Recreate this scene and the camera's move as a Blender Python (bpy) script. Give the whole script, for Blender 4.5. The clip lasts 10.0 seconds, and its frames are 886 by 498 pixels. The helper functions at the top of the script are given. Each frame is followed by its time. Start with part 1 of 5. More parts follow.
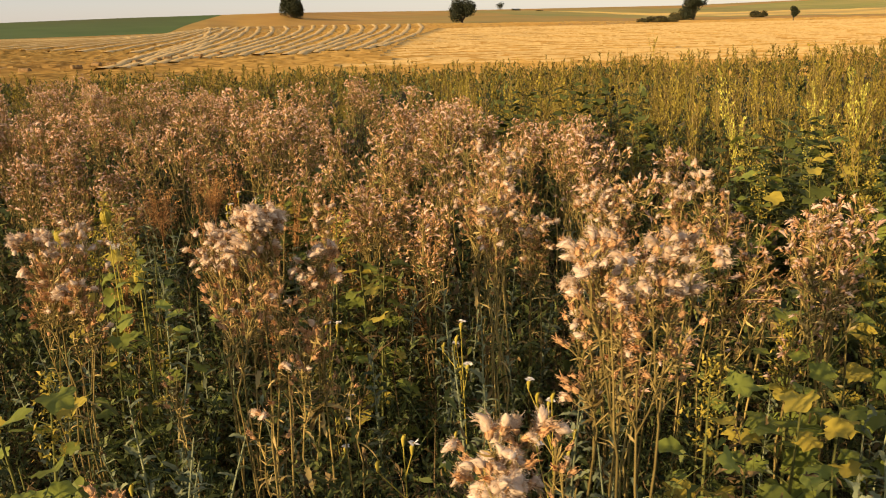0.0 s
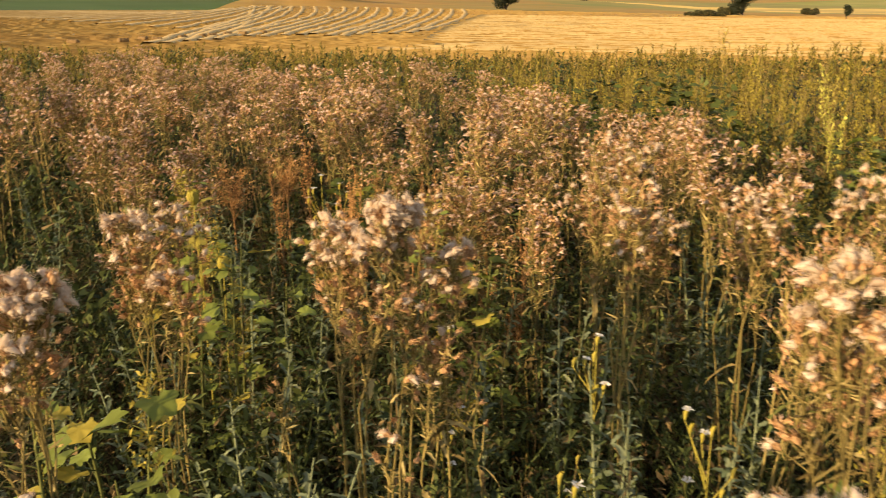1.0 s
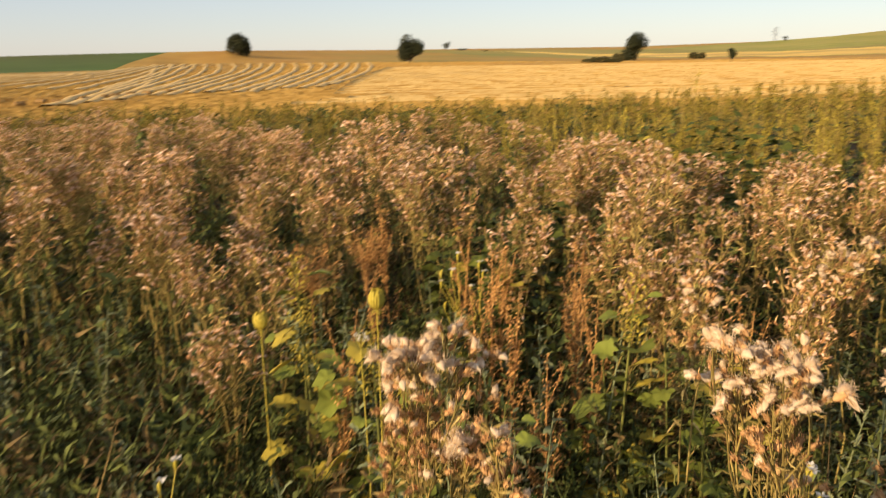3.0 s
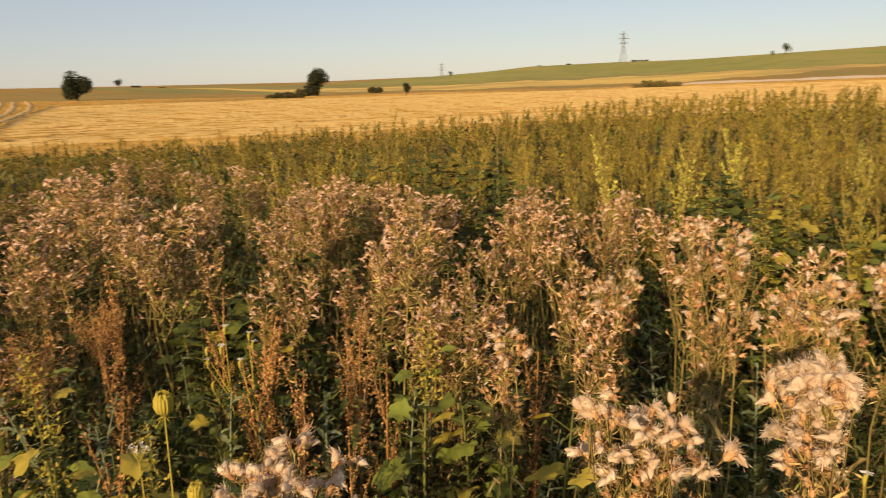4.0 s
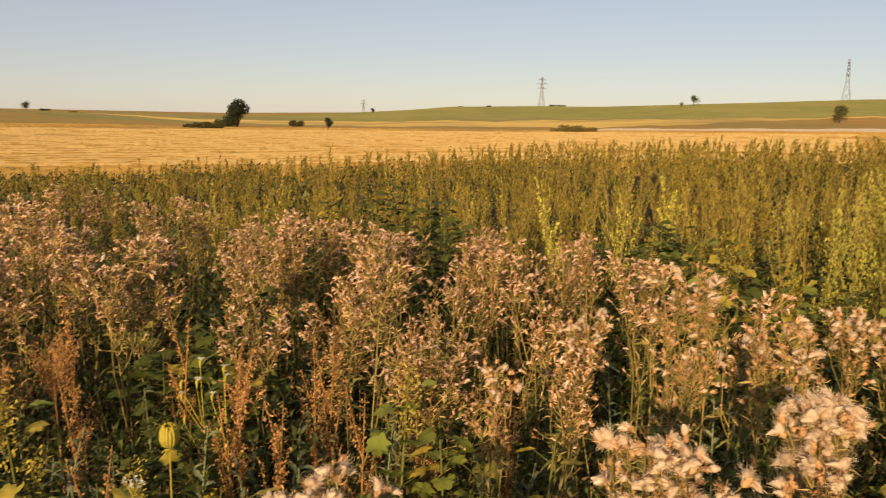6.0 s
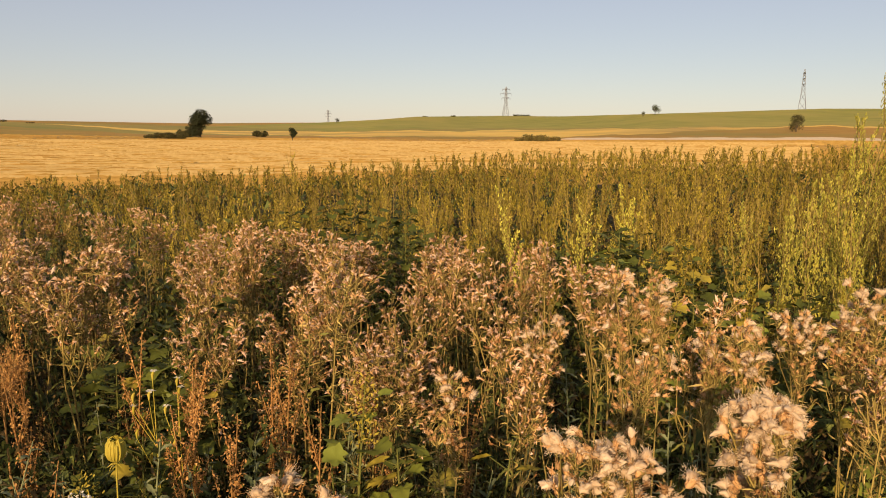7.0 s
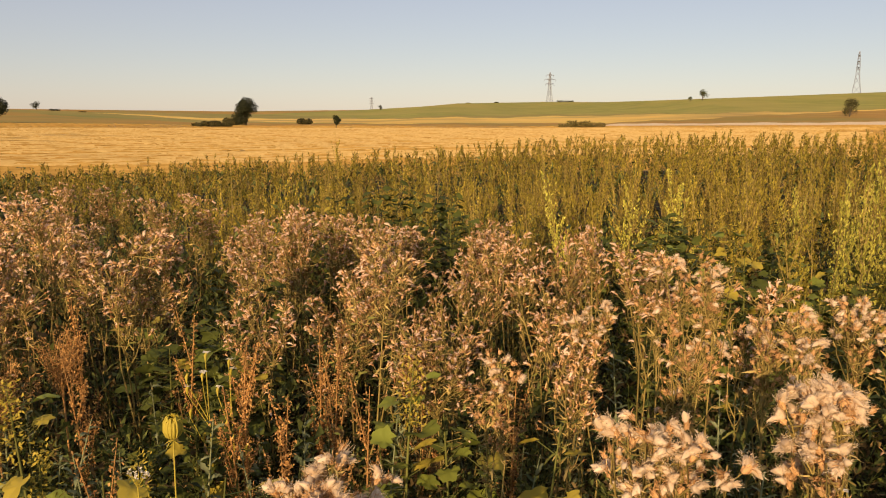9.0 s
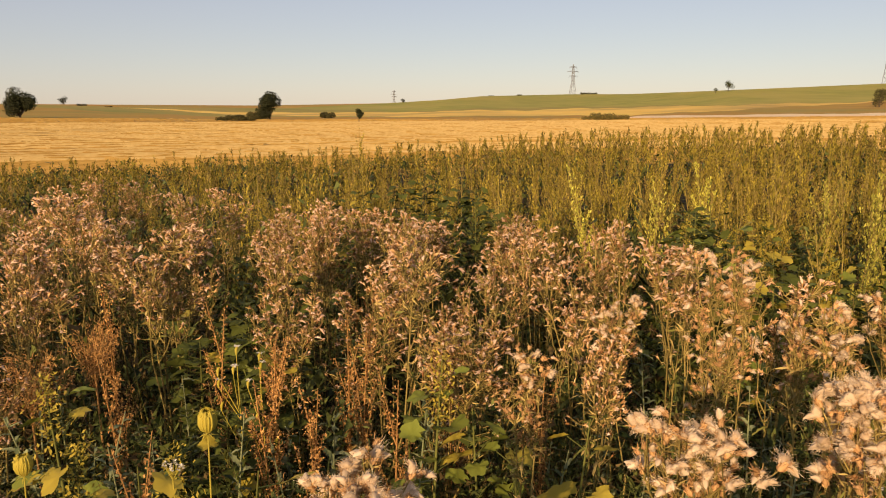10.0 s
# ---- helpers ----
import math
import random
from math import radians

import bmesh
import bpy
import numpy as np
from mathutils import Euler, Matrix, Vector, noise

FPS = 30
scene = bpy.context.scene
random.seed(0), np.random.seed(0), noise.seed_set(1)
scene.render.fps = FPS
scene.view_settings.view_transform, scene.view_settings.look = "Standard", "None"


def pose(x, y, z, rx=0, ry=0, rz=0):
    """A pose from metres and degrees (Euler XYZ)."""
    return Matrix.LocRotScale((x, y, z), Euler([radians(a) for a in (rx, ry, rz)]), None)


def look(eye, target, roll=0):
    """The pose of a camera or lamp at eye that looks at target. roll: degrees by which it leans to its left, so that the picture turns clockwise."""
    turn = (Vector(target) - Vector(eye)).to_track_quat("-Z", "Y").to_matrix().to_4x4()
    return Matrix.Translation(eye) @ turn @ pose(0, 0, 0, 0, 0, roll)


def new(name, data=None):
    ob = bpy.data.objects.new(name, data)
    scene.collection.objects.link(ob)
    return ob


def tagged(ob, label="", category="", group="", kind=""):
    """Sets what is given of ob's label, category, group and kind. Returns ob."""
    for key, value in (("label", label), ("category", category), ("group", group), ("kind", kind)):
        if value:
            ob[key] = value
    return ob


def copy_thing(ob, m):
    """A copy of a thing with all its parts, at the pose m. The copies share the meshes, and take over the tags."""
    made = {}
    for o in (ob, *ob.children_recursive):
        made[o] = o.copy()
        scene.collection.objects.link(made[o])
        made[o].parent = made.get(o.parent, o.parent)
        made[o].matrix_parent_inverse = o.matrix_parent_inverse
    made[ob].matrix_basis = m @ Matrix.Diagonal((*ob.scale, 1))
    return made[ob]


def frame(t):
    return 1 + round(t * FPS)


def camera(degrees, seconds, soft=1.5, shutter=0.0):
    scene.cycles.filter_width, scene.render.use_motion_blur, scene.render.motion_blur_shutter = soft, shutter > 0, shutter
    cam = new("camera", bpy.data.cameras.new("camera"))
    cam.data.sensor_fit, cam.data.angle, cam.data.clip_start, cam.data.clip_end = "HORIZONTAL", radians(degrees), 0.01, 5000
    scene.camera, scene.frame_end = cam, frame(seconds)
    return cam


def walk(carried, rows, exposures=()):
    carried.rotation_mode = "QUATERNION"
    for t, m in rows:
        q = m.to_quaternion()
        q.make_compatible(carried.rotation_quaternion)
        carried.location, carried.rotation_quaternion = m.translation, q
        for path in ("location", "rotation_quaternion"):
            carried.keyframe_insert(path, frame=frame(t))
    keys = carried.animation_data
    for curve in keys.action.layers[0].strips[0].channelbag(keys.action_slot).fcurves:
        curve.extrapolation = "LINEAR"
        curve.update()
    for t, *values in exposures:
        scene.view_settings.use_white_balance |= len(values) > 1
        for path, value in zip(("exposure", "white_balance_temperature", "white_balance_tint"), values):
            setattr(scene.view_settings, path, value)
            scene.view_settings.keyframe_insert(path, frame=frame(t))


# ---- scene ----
cam = camera(58.3, 10.0, soft=1.0, shutter=0.35)

PATH = [
    (0, (1.61, -0.179, 1.609), (0.659, 1.488, 1.045), -1.5),
    (0.5, (1.495, -0.162, 1.603), (0.553, 1.504, 1.021), -1.3),
    (1, (1.318, -0.115, 1.581), (0.303, 1.502, 0.986), 0.5),
    (1.5, (1.194, -0.108, 1.565), (0.109, 1.455, 0.946), 2.1),
    (2, (0.951, -0.098, 1.532), (-0.159, 1.434, 0.884), 1.2),
    (2.2, (0.843, -0.115, 1.538), (-0.283, 1.403, 0.885), 0.5),
    (3.3, (0.294, 0.035, 1.554), (-0.341, 1.886, 1.14), -1.9),
    (3.5, (0.264, 0.064, 1.568), (-0.222, 1.961, 1.163), -2.2),
    (4, (0.158, 0.073, 1.588), (0.031, 2.026, 1.177), -1.6),
    (4.5, (0.073, 0.035, 1.604), (0.11, 1.991, 1.189), -0.4),
    (5, (0.015, 0.026, 1.602), (0.077, 1.988, 1.222), 0.9),
    (5.5, (-0.009, 0.025, 1.604), (0.019, 1.993, 1.245), 0.9),
    (6, (-0.002, 0.015, 1.602), (0.077, 1.988, 1.28), 0.8),
    (6.2, (0.023, 0.013, 1.597), (0.159, 1.985, 1.292), 1.0),
    (7.5, (0.028, 0.012, 1.601), (0.212, 1.983, 1.312), 0.5),
    (8, (0.051, 0.012, 1.604), (0.282, 1.98, 1.333), 0.4),
    (8.5, (0.028, 0.013, 1.602), (0.177, 1.986, 1.307), 0.3),
    (9, (0.012, 0.012, 1.591), (0.069, 1.984, 1.261), 0.3),
    (9.5, (0.015, 0.014, 1.595), (0.044, 1.984, 1.251), 0.1),
    (10, (-0.003, 0.009, 1.596), (-0.003, 1.979, 1.249), -0.0),
]
walk(cam, [(t, look(eye, target, roll)) for t, eye, target, roll in PATH],
     ((0.0, 0.4, 6480, 13.5), (1.5, 0.74, 6050, 8), (2.2, 0.8, 6120, 8), (3.5, 0.26, 6220, 12), (4.5, 0.12, 6450, 12.5), (10.0, 0.13, 6700, 16)))
# ---- light ----
SUN_AZ, SUN_EL = -160.0, 17.0      # bearing of the sun from +y towards +x, and its height, degrees
world = bpy.data.worlds.new("world")
scene.world = world
world.use_nodes = True
wn = world.node_tree.nodes
sky = wn.new("ShaderNodeTexSky")
sky.sky_type, sky.sun_disc = "NISHITA", False
sky.sun_elevation, sky.sun_rotation = radians(SUN_EL), radians(SUN_AZ)
sky.air_density, sky.dust_density, sky.ozone_density = 0.95, 0.2, 1.5
haze = wn.new("ShaderNodeMix")            # thin even haze over the whole sky
haze.data_type = "RGBA"
haze.inputs[0].default_value = 0.5
haze.inputs[7].default_value = (5.25, 4.85, 5.15, 1)
world.node_tree.links.new(sky.outputs[0], haze.inputs[6])
world.node_tree.links.new(haze.outputs[2], wn["Background"].inputs[0])
wn["Background"].inputs[1].default_value = 0.095
sun = new("sun", bpy.data.lights.new("sun", "SUN"))
sun.data.energy, sun.data.angle, sun.data.color = 5.3, radians(0.6), (1.0, 0.72, 0.42)
sa, se = radians(SUN_AZ), radians(SUN_EL)
sun.matrix_world = look((math.sin(sa) * math.cos(se) * 50, math.cos(sa) * math.cos(se) * 50, math.sin(se) * 50), (0, 0, 0))


# ---- materials ----
def material(name, c1, c2, scale=20.0, rough=0.7, bump=0.0, through_light=0.0, island=0.0, spec=0.15, stretch=(1, 1, 1), c3=None, big=0.0, plant=0.0):
    """Two colours mixed by noise at two scales; island: how much each loose piece differs; plant: how much each plant differs; through_light: share of translucency."""
    m = bpy.data.materials.new(name)
    m.use_nodes = True
    t = m.node_tree
    n, link = t.nodes, t.links.new
    b = n["Principled BSDF"]
    b.inputs["Roughness"].default_value = rough
    b.inputs["Specular IOR Level"].default_value = spec
    co = n.new("ShaderNodeTexCoord")
    mp = n.new("ShaderNodeMapping")
    mp.inputs["Scale"].default_value = stretch
    link(co.outputs["Object"], mp.inputs["Vector"])
    no = n.new("ShaderNodeTexNoise")
    no.inputs["Scale"].default_value, no.inputs["Detail"].default_value = scale, 6
    link(mp.outputs[0], no.inputs["Vector"])
    mix = n.new("ShaderNodeMix")
    mix.data_type = "RGBA"
    mix.inputs[6].default_value, mix.inputs[7].default_value = (*c1, 1), (*c2, 1)
    ramp = n.new("ShaderNodeMapRange")
    ramp.inputs[1].default_value, ramp.inputs[2].default_value = 0.32, 0.68
    if island:
        geo = n.new("ShaderNodeNewGeometry")
        blend = n.new("ShaderNodeMix")
        blend.inputs[0].default_value = island
        link(no.outputs[0], blend.inputs[2])
        link(geo.outputs["Random Per Island"], blend.inputs[3])
        link(blend.outputs[0], ramp.inputs[0])
        ramp.inputs[1].default_value, ramp.inputs[2].default_value = 0.2, 0.85
    else:
        link(no.outputs[0], ramp.inputs[0])
    link(ramp.outputs[0], mix.inputs[0])
    out = mix.outputs[2]
    if c3:
        no2 = n.new("ShaderNodeTexNoise")
        no2.inputs["Scale"].default_value, no2.inputs["Detail"].default_value = big or scale / 9, 3
        link(co.outputs["Object"], no2.inputs["Vector"])
        r2 = n.new("ShaderNodeMapRange")
        r2.inputs[1].default_value, r2.inputs[2].default_value = 0.45, 0.7
        link(no2.outputs[0], r2.inputs[0])
        mix2 = n.new("ShaderNodeMix")
        mix2.data_type = "RGBA"
        link(r2.outputs[0], mix2.inputs[0])
        link(out, mix2.inputs[6])
        mix2.inputs[7].default_value = (*c3, 1)
        out = mix2.outputs[2]
    if plant:
        info = n.new("ShaderNodeObjectInfo")
        r3 = n.new("ShaderNodeMapRange")
        r3.inputs[3].default_value, r3.inputs[4].default_value = 1 - plant, 1 + plant
        link(info.outputs["Random"], r3.inputs[0])
        hsv = n.new("ShaderNodeHueSaturation")
        link(r3.outputs[0], hsv.inputs["Value"])
        link(out, hsv.inputs["Color"])
        out = hsv.outputs[0]
    link(out, b.inputs["Base Color"])
    if bump:
        bp = n.new("ShaderNodeBump")
        bp.inputs["Strength"].default_value = bump
        link(no.outputs[0], bp.inputs["Height"])
        link(bp.outputs[0], b.inputs["Normal"])
    if through_light:
        tr = n.new("ShaderNodeBsdfTranslucent")
        link(out, tr.inputs[0])
        ms = n.new("ShaderNodeMixShader")
        ms.inputs[0].default_value = through_light
        link(b.outputs[0], ms.inputs[1])
        link(tr.outputs[0], ms.inputs[2])
        link(ms.outputs[0], n["Material Output"].inputs[0])
    return m


# ground under the weeds: litter taken to near black as painted shade
M_SHADED_LITTER = material("shaded_weed_litter", (0.02, 0.017, 0.008), (0.045, 0.035, 0.015), 6, 0.95, 0.5)
M_STUBBLE = material("stubble", (0.38, 0.24, 0.06), (0.56, 0.37, 0.113), 0.9, 0.9, 0.0, c3=(0.42, 0.255, 0.072), big=0.03, stretch=(0.5, 1, 1), through_light=0.3)
M_STRAW = material("straw", (0.50, 0.335, 0.11), (0.61, 0.43, 0.16), 1.5, 0.85, 0.4)
M_SWATH = material("pale_straw", (0.53, 0.36, 0.12), (0.65, 0.455, 0.17), 1.5, 0.85, 0.4)
M_CROP = material("crop_green", (0.07, 0.12, 0.02), (0.10, 0.15, 0.03), 0.06, 0.9, c3=(0.10, 0.11, 0.03), big=0.008)
M_BROWN = material("dry_field", (0.40, 0.215, 0.04), (0.50, 0.295, 0.06), 0.05, 0.9, c3=(0.31, 0.25, 0.055), big=0.009)
M_TAN = material("ripe_field", (0.78, 0.50, 0.10), (0.86, 0.60, 0.14), 0.05, 0.9, c3=(0.36, 0.25, 0.08), big=0.008)
M_OLIVE = material("meadow", (0.30, 0.25, 0.055), (0.42, 0.32, 0.08), 0.05, 0.9, c3=(0.24, 0.24, 0.05), big=0.008)
M_GREEN = material("hill_pasture", (0.27, 0.27, 0.05), (0.38, 0.34, 0.07), 0.05, 0.9, c3=(0.42, 0.34, 0.08), big=0.009)
M_TRACK = material("chalk_track", (0.80, 0.60, 0.34), (0.86, 0.68, 0.42), 0.2, 0.9)
M_STEM = material("thistle_stem", (0.13, 0.10, 0.028), (0.44, 0.33, 0.095), 30, 0.6, island=0.5, plant=0.22)
M_TLEAF = material("thistle_leaf", (0.04, 0.055, 0.013), (0.22, 0.215, 0.05), 8, 0.7, through_light=0.04, island=0.8, plant=0.22)
M_TGOLD = material("dry_thistle_leaf", (0.20, 0.14, 0.04), (0.58, 0.44, 0.15), 20, 0.65, through_light=0.08, island=0.8, plant=0.22)
M_BRACT = material("dry_bract", (0.28, 0.135, 0.048), (0.78, 0.485, 0.215), 60, 0.6, island=0.8, through_light=0.08, plant=0.22)
M_PAPPUS = material("pappus", (0.58, 0.41, 0.24), (0.90, 0.75, 0.53), 60, 0.55, island=0.7, through_light=0.25)
M_PAPPUS_TAN = material("old_pappus", (0.56, 0.35, 0.225), (0.90, 0.68, 0.48), 40, 0.6, island=0.7, through_light=0.15, plant=0.22)
M_SAGE = material("young_thistle_leaf", (0.09, 0.115, 0.05), (0.33, 0.345, 0.17), 14, 0.65, 0.2, through_light=0.05, island=0.6, plant=0.35)
M_HERB = material("herb_leaf", (0.018, 0.030, 0.007), (0.155, 0.175, 0.042), 3, 0.6, through_light=0.03, island=0.75)
M_HERB_DRY = material("herb_dry", (0.06, 0.04, 0.015), (0.24, 0.165, 0.06), 4, 0.8, island=0.75, through_light=0.02)
M_MUG = material("mugwort_leaf", (0.07, 0.06, 0.008), (0.55, 0.43, 0.057), 3.0, 0.65, through_light=0.06, island=0.5, plant=0.35)
M_MUG_DRY = material("mugwort_brown", (0.09, 0.062, 0.016), (0.40, 0.29, 0.065), 2.2, 0.7, through_light=0.05, island=0.7, plant=0.35)
M_LIME = material("lime_weed_leaf", (0.24, 0.25, 0.03), (0.68, 0.60, 0.11), 6, 0.6, through_light=0.15, island=0.45, plant=0.35)
M_DOCK = material("dock_seed", (0.27, 0.13, 0.04), (0.60, 0.34, 0.11), 12, 0.75, island=0.8, plant=0.22)
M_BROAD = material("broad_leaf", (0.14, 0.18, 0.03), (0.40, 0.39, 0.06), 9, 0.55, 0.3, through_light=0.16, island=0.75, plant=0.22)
# own green of the dark bushes, also painted shade for the inner broad-leaved weeds
M_BUSH_SHADE = material("dark_bush_and_shade_leaf", (0.045, 0.06, 0.011), (0.17, 0.18, 0.034), 9, 0.7, 0.3, through_light=0.05, island=0.75, plant=0.22)
M_YELLOW = material("yellow_leaf", (0.36, 0.29, 0.035), (0.54, 0.42, 0.07), 9, 0.6, through_light=0.18, island=0.6)
M_UMBEL = material("umbel_green", (0.40, 0.33, 0.035), (0.60, 0.49, 0.085), 40, 0.6, island=0.5, through_light=0.15)
M_WHITE = material("white_flower", (0.60, 0.55, 0.42), (0.76, 0.72, 0.6), 30, 0.7, island=0.5)
M_BARK = material("bark", (0.07, 0.05, 0.035), (0.13, 0.10, 0.07), 2, 0.9, 0.5)
M_TREE = material("tree_leaf", (0.018, 0.024, 0.010), (0.045, 0.048, 0.018), 0.8, 0.6, island=0.7, through_light=0.1)
M_TREE_FAR = material("hill_tree_leaf", (0.05, 0.065, 0.02), (0.09, 0.10, 0.03), 0.8, 0.6, island=0.7, through_light=0.1)
M_SCRUB = material("scrub_leaf", (0.045, 0.043, 0.014), (0.085, 0.075, 0.025), 0.8, 0.7, island=0.7)
M_STEEL = material("galvanised_steel", (0.18, 0.18, 0.19), (0.26, 0.26, 0.27), 1, 0.6)
# straw bales: base colour darkened to stand for their side away from the sun
M_SHADED_BALE = material("straw_bale", (0.20, 0.12, 0.045), (0.30, 0.19, 0.07), 3, 0.9, 0.5)


# ---- mesh tools ----
class Geo:
    """Points, triangles and quads of one material-indexed mesh."""

    def __init__(self):
        self.v, self.t, self.q, self.tm, self.qm, self.n = [], [], [], [], [], 0

    def add(self, v, t=(), q=(), m=0):
        v = np.asarray(v, float).reshape(-1, 3)
        for src, dst, ms, k in ((t, self.t, self.tm, 3), (q, self.q, self.qm, 4)):
            if len(src):
                a = np.asarray(src, int).reshape(-1, k) + self.n
                dst.append(a)
                ms.append(np.full(len(a), m))
        self.v.append(v)
        self.n += len(v)

    def arrays(self):
        cat = lambda a, s: np.concatenate(a) if a else np.zeros(s, int)
        return (np.concatenate(self.v) if self.v else np.zeros((0, 3)), cat(self.t, (0, 3)), cat(self.q, (0, 4)), cat(self.tm, 0), cat(self.qm, 0))

    def join(self, arr, at=(0, 0, 0), turn=0.0, size=1.0, lean=None):
        """Add another Geo's arrays, turned about z, scaled and moved."""
        v, t, q, tm, qm = arr
        c, s = math.cos(turn), math.sin(turn)
        v = (v * size) @ np.array(((c, s, 0), (-s, c, 0), (0, 0, 1)))
        if lean is not None:
            v = v + np.outer(v[:, 2], np.array((lean[0], lean[1], 0)))
        v = v + np.array(at)
        if len(t):
            self.t.append(t + self.n)
            self.tm.append(tm)
        if len(q):
            self.q.append(q + self.n)
            self.qm.append(qm)
        self.v.append(v)
        self.n += len(v)


def mesh_of(name, arr, mats, smooth=False):
    v, t, q, tm, qm = arr
    me = bpy.data.meshes.new(name)
    me.vertices.add(len(v))
    me.vertices.foreach_set("co", np.ascontiguousarray(v, dtype=np.float32).ravel())
    loops = np.concatenate((t.ravel(), q.ravel())).astype(np.int32)
    me.loops.add(len(loops))
    me.loops.foreach_set("vertex_index", loops)
    me.polygons.add(len(t) + len(q))
    starts = np.concatenate((np.arange(len(t)) * 3, len(t) * 3 + np.arange(len(q)) * 4)).astype(np.int32)
    me.polygons.foreach_set("loop_start", starts)
    me.polygons.foreach_set("material_index", np.concatenate((tm, qm)).astype(np.int32))
    if smooth:
        me.polygons.foreach_set("use_smooth", np.ones(len(t) + len(q), dtype=bool))
    me.update(calc_edges=True)
    me.validate()
    for m in mats:
        me.materials.append(m)
    return me


def part(name, data, parent, label="", at=None, kind=""):
    """One mesh object under a thing or a part."""
    ob = new(name, data)
    ob.parent = parent
    if at is not None:
        ob.matrix_basis = at
    return tagged(ob, label, kind=kind)


def thing(name, m, label, category, group="", kind=""):
    ob = new(name)
    ob.empty_display_size = 0.1
    ob.matrix_basis = m
    return tagged(ob, label, category, group, kind)


def unit(a):
    a = np.asarray(a, float)
    return a / (np.linalg.norm(a) + 1e-9)


def frame_of(d):
    d = unit(d)
    a = unit(np.cross(d, (0.31, 0.17, 1.0) if abs(d[2]) < 0.9 else (1.0, 0.2, 0.1)))
    return a, np.cross(d, a)


def tube(g, pts, radii, sides=3, m=0):
    pts = np.asarray(pts, float)
    n = len(pts)
    a, b = frame_of(pts[-1] - pts[0])
    ang = np.arange(sides) * 2 * math.pi / sides
    ring = np.outer(np.cos(ang), a) + np.outer(np.sin(ang), b)
    v = (pts[:, None, :] + ring[None] * np.asarray(radii, float)[:, None, None]).reshape(-1, 3)
    q = [(i * sides + j, i * sides + (j + 1) % sides, (i + 1) * sides + (j + 1) % sides, (i + 1) * sides + j) for i in range(n - 1) for j in range(sides)]
    g.add(v, (), q, m)


def blade(g, p, d, length, width, rng, droop=0.3, m=0, fold=0.0):
    """A narrow two-segment leaf that bends over."""
    d = unit(d)
    side = unit(np.cross(d, (0, 0, 1)) + rng.normal(0, 0.35, 3))
    mid = p + d * length * 0.5
    tip = p + d * length + np.array((0, 0, -droop * length)) + rng.normal(0, 0.12 * length, 3)
    w = side * width / 2
    up = np.cross(side, d) * fold * width
    g.add((p - w * 0.35, p + w * 0.35, mid + w + up, mid - w + up, tip), ((3, 2, 4),), ((0, 1, 2, 3),), m)


def leafq(g, p, d, length, width, rng, droop=0.3, m=0):
    """A small leaf of one bent quad."""
    d = unit(d)
    side = unit(np.cross(d, (0, 0, 1)) + rng.normal(0, 0.4, 3)) * width / 2
    mid = p + d * length * 0.5
    tip = p + d * length + np.array((0, 0, -droop * length)) + rng.normal(0, 0.1 * length, 3)
    g.add((p, mid + side, tip, mid - side), (), ((0, 1, 2, 3),), m)


def sliver(g, p, d, length, width, rng, m=0):
    """The smallest leaf: one narrow triangle."""
    d = unit(d)
    side = unit(np.cross(d, (0, 0, 1)) + rng.normal(0, 0.4, 3)) * width
    g.add((p, p + d * length * 0.45 + side, p + d * length + rng.normal(0, 0.12 * length, 3)), ((0, 1, 2),), (), m)


def curl(g, p, d, length, width, rng, bend=0.6, m=0):
    """A dry sliver that curls to a random side."""
    d = unit(d)
    a, b = frame_of(d)
    ang = rng.uniform(0, 2 * math.pi)
    side = (a * math.cos(ang) + b * math.sin(ang)) * width / 2
    out = (b * math.cos(ang) - a * math.sin(ang)) * rng.uniform(0.3, 1.0) * bend * length
    mid = p + d * length * 0.55
    g.add((p - side * 0.5, p + side * 0.5, mid + side + out * 0.25, mid - side + out * 0.25, p + d * length * 0.95 + out), ((3, 2, 4),), ((0, 1, 2, 3),), m)


def stick(g, a, b, r0, r1, m=0):
    tube(g, (a, b), (r0, r1), 3, m)


def broad(g, p, d, size, rng, m=0, lobes=5):
    """A broad lobed leaf with a stalk end at p, pointing along d: folded along its veins, toothed, with a curled rim."""
    d = unit(d)
    side = unit(np.cross(d, (0, 0, 1)) + rng.normal(0, 0.25, 3))
    nrm = np.cross(side, d)
    k = lobes * 4 + 1
    c = p + d * size * 0.34
    pts = [p, c]
    cup, sag = rng.uniform(0.1, 0.45), rng.uniform(0.1, 0.4)
    for ring in (0.52, 1.0):
        for i in range(k):
            a = -2.6 + 5.2 * i / (k - 1)
            vein = math.cos(2 * math.pi * i / 4)
            r = size * (0.5 + 0.075 * vein * ring) * (1.1 - 0.22 * abs(a) / 2.6) * ring * (1 + rng.normal(0, 0.05))
            x, y = math.sin(a) * r, math.cos(a) * r
            lift = cup * abs(x) + (-0.035 * vein + rng.normal(0, 0.02)) * size * ring
            pts.append(c + d * y + side * x + nrm * lift - np.array((0, 0, sag * max(y, 0) * ring)))
    tris = [(1, 2 + i, 3 + i) for i in range(k - 1)] + [(0, 2, 1), (0, 1, 1 + k)]
    quads = [(2 + i, 2 + k + i, 3 + k + i, 3 + i) for i in range(k - 1)]
    g.add(pts, tris, quads, m)


# ---- terrain ----
def lerp(x, knots):
    return float(np.interp(x, [k[0] for k in knots], [k[1] for k in knots]))


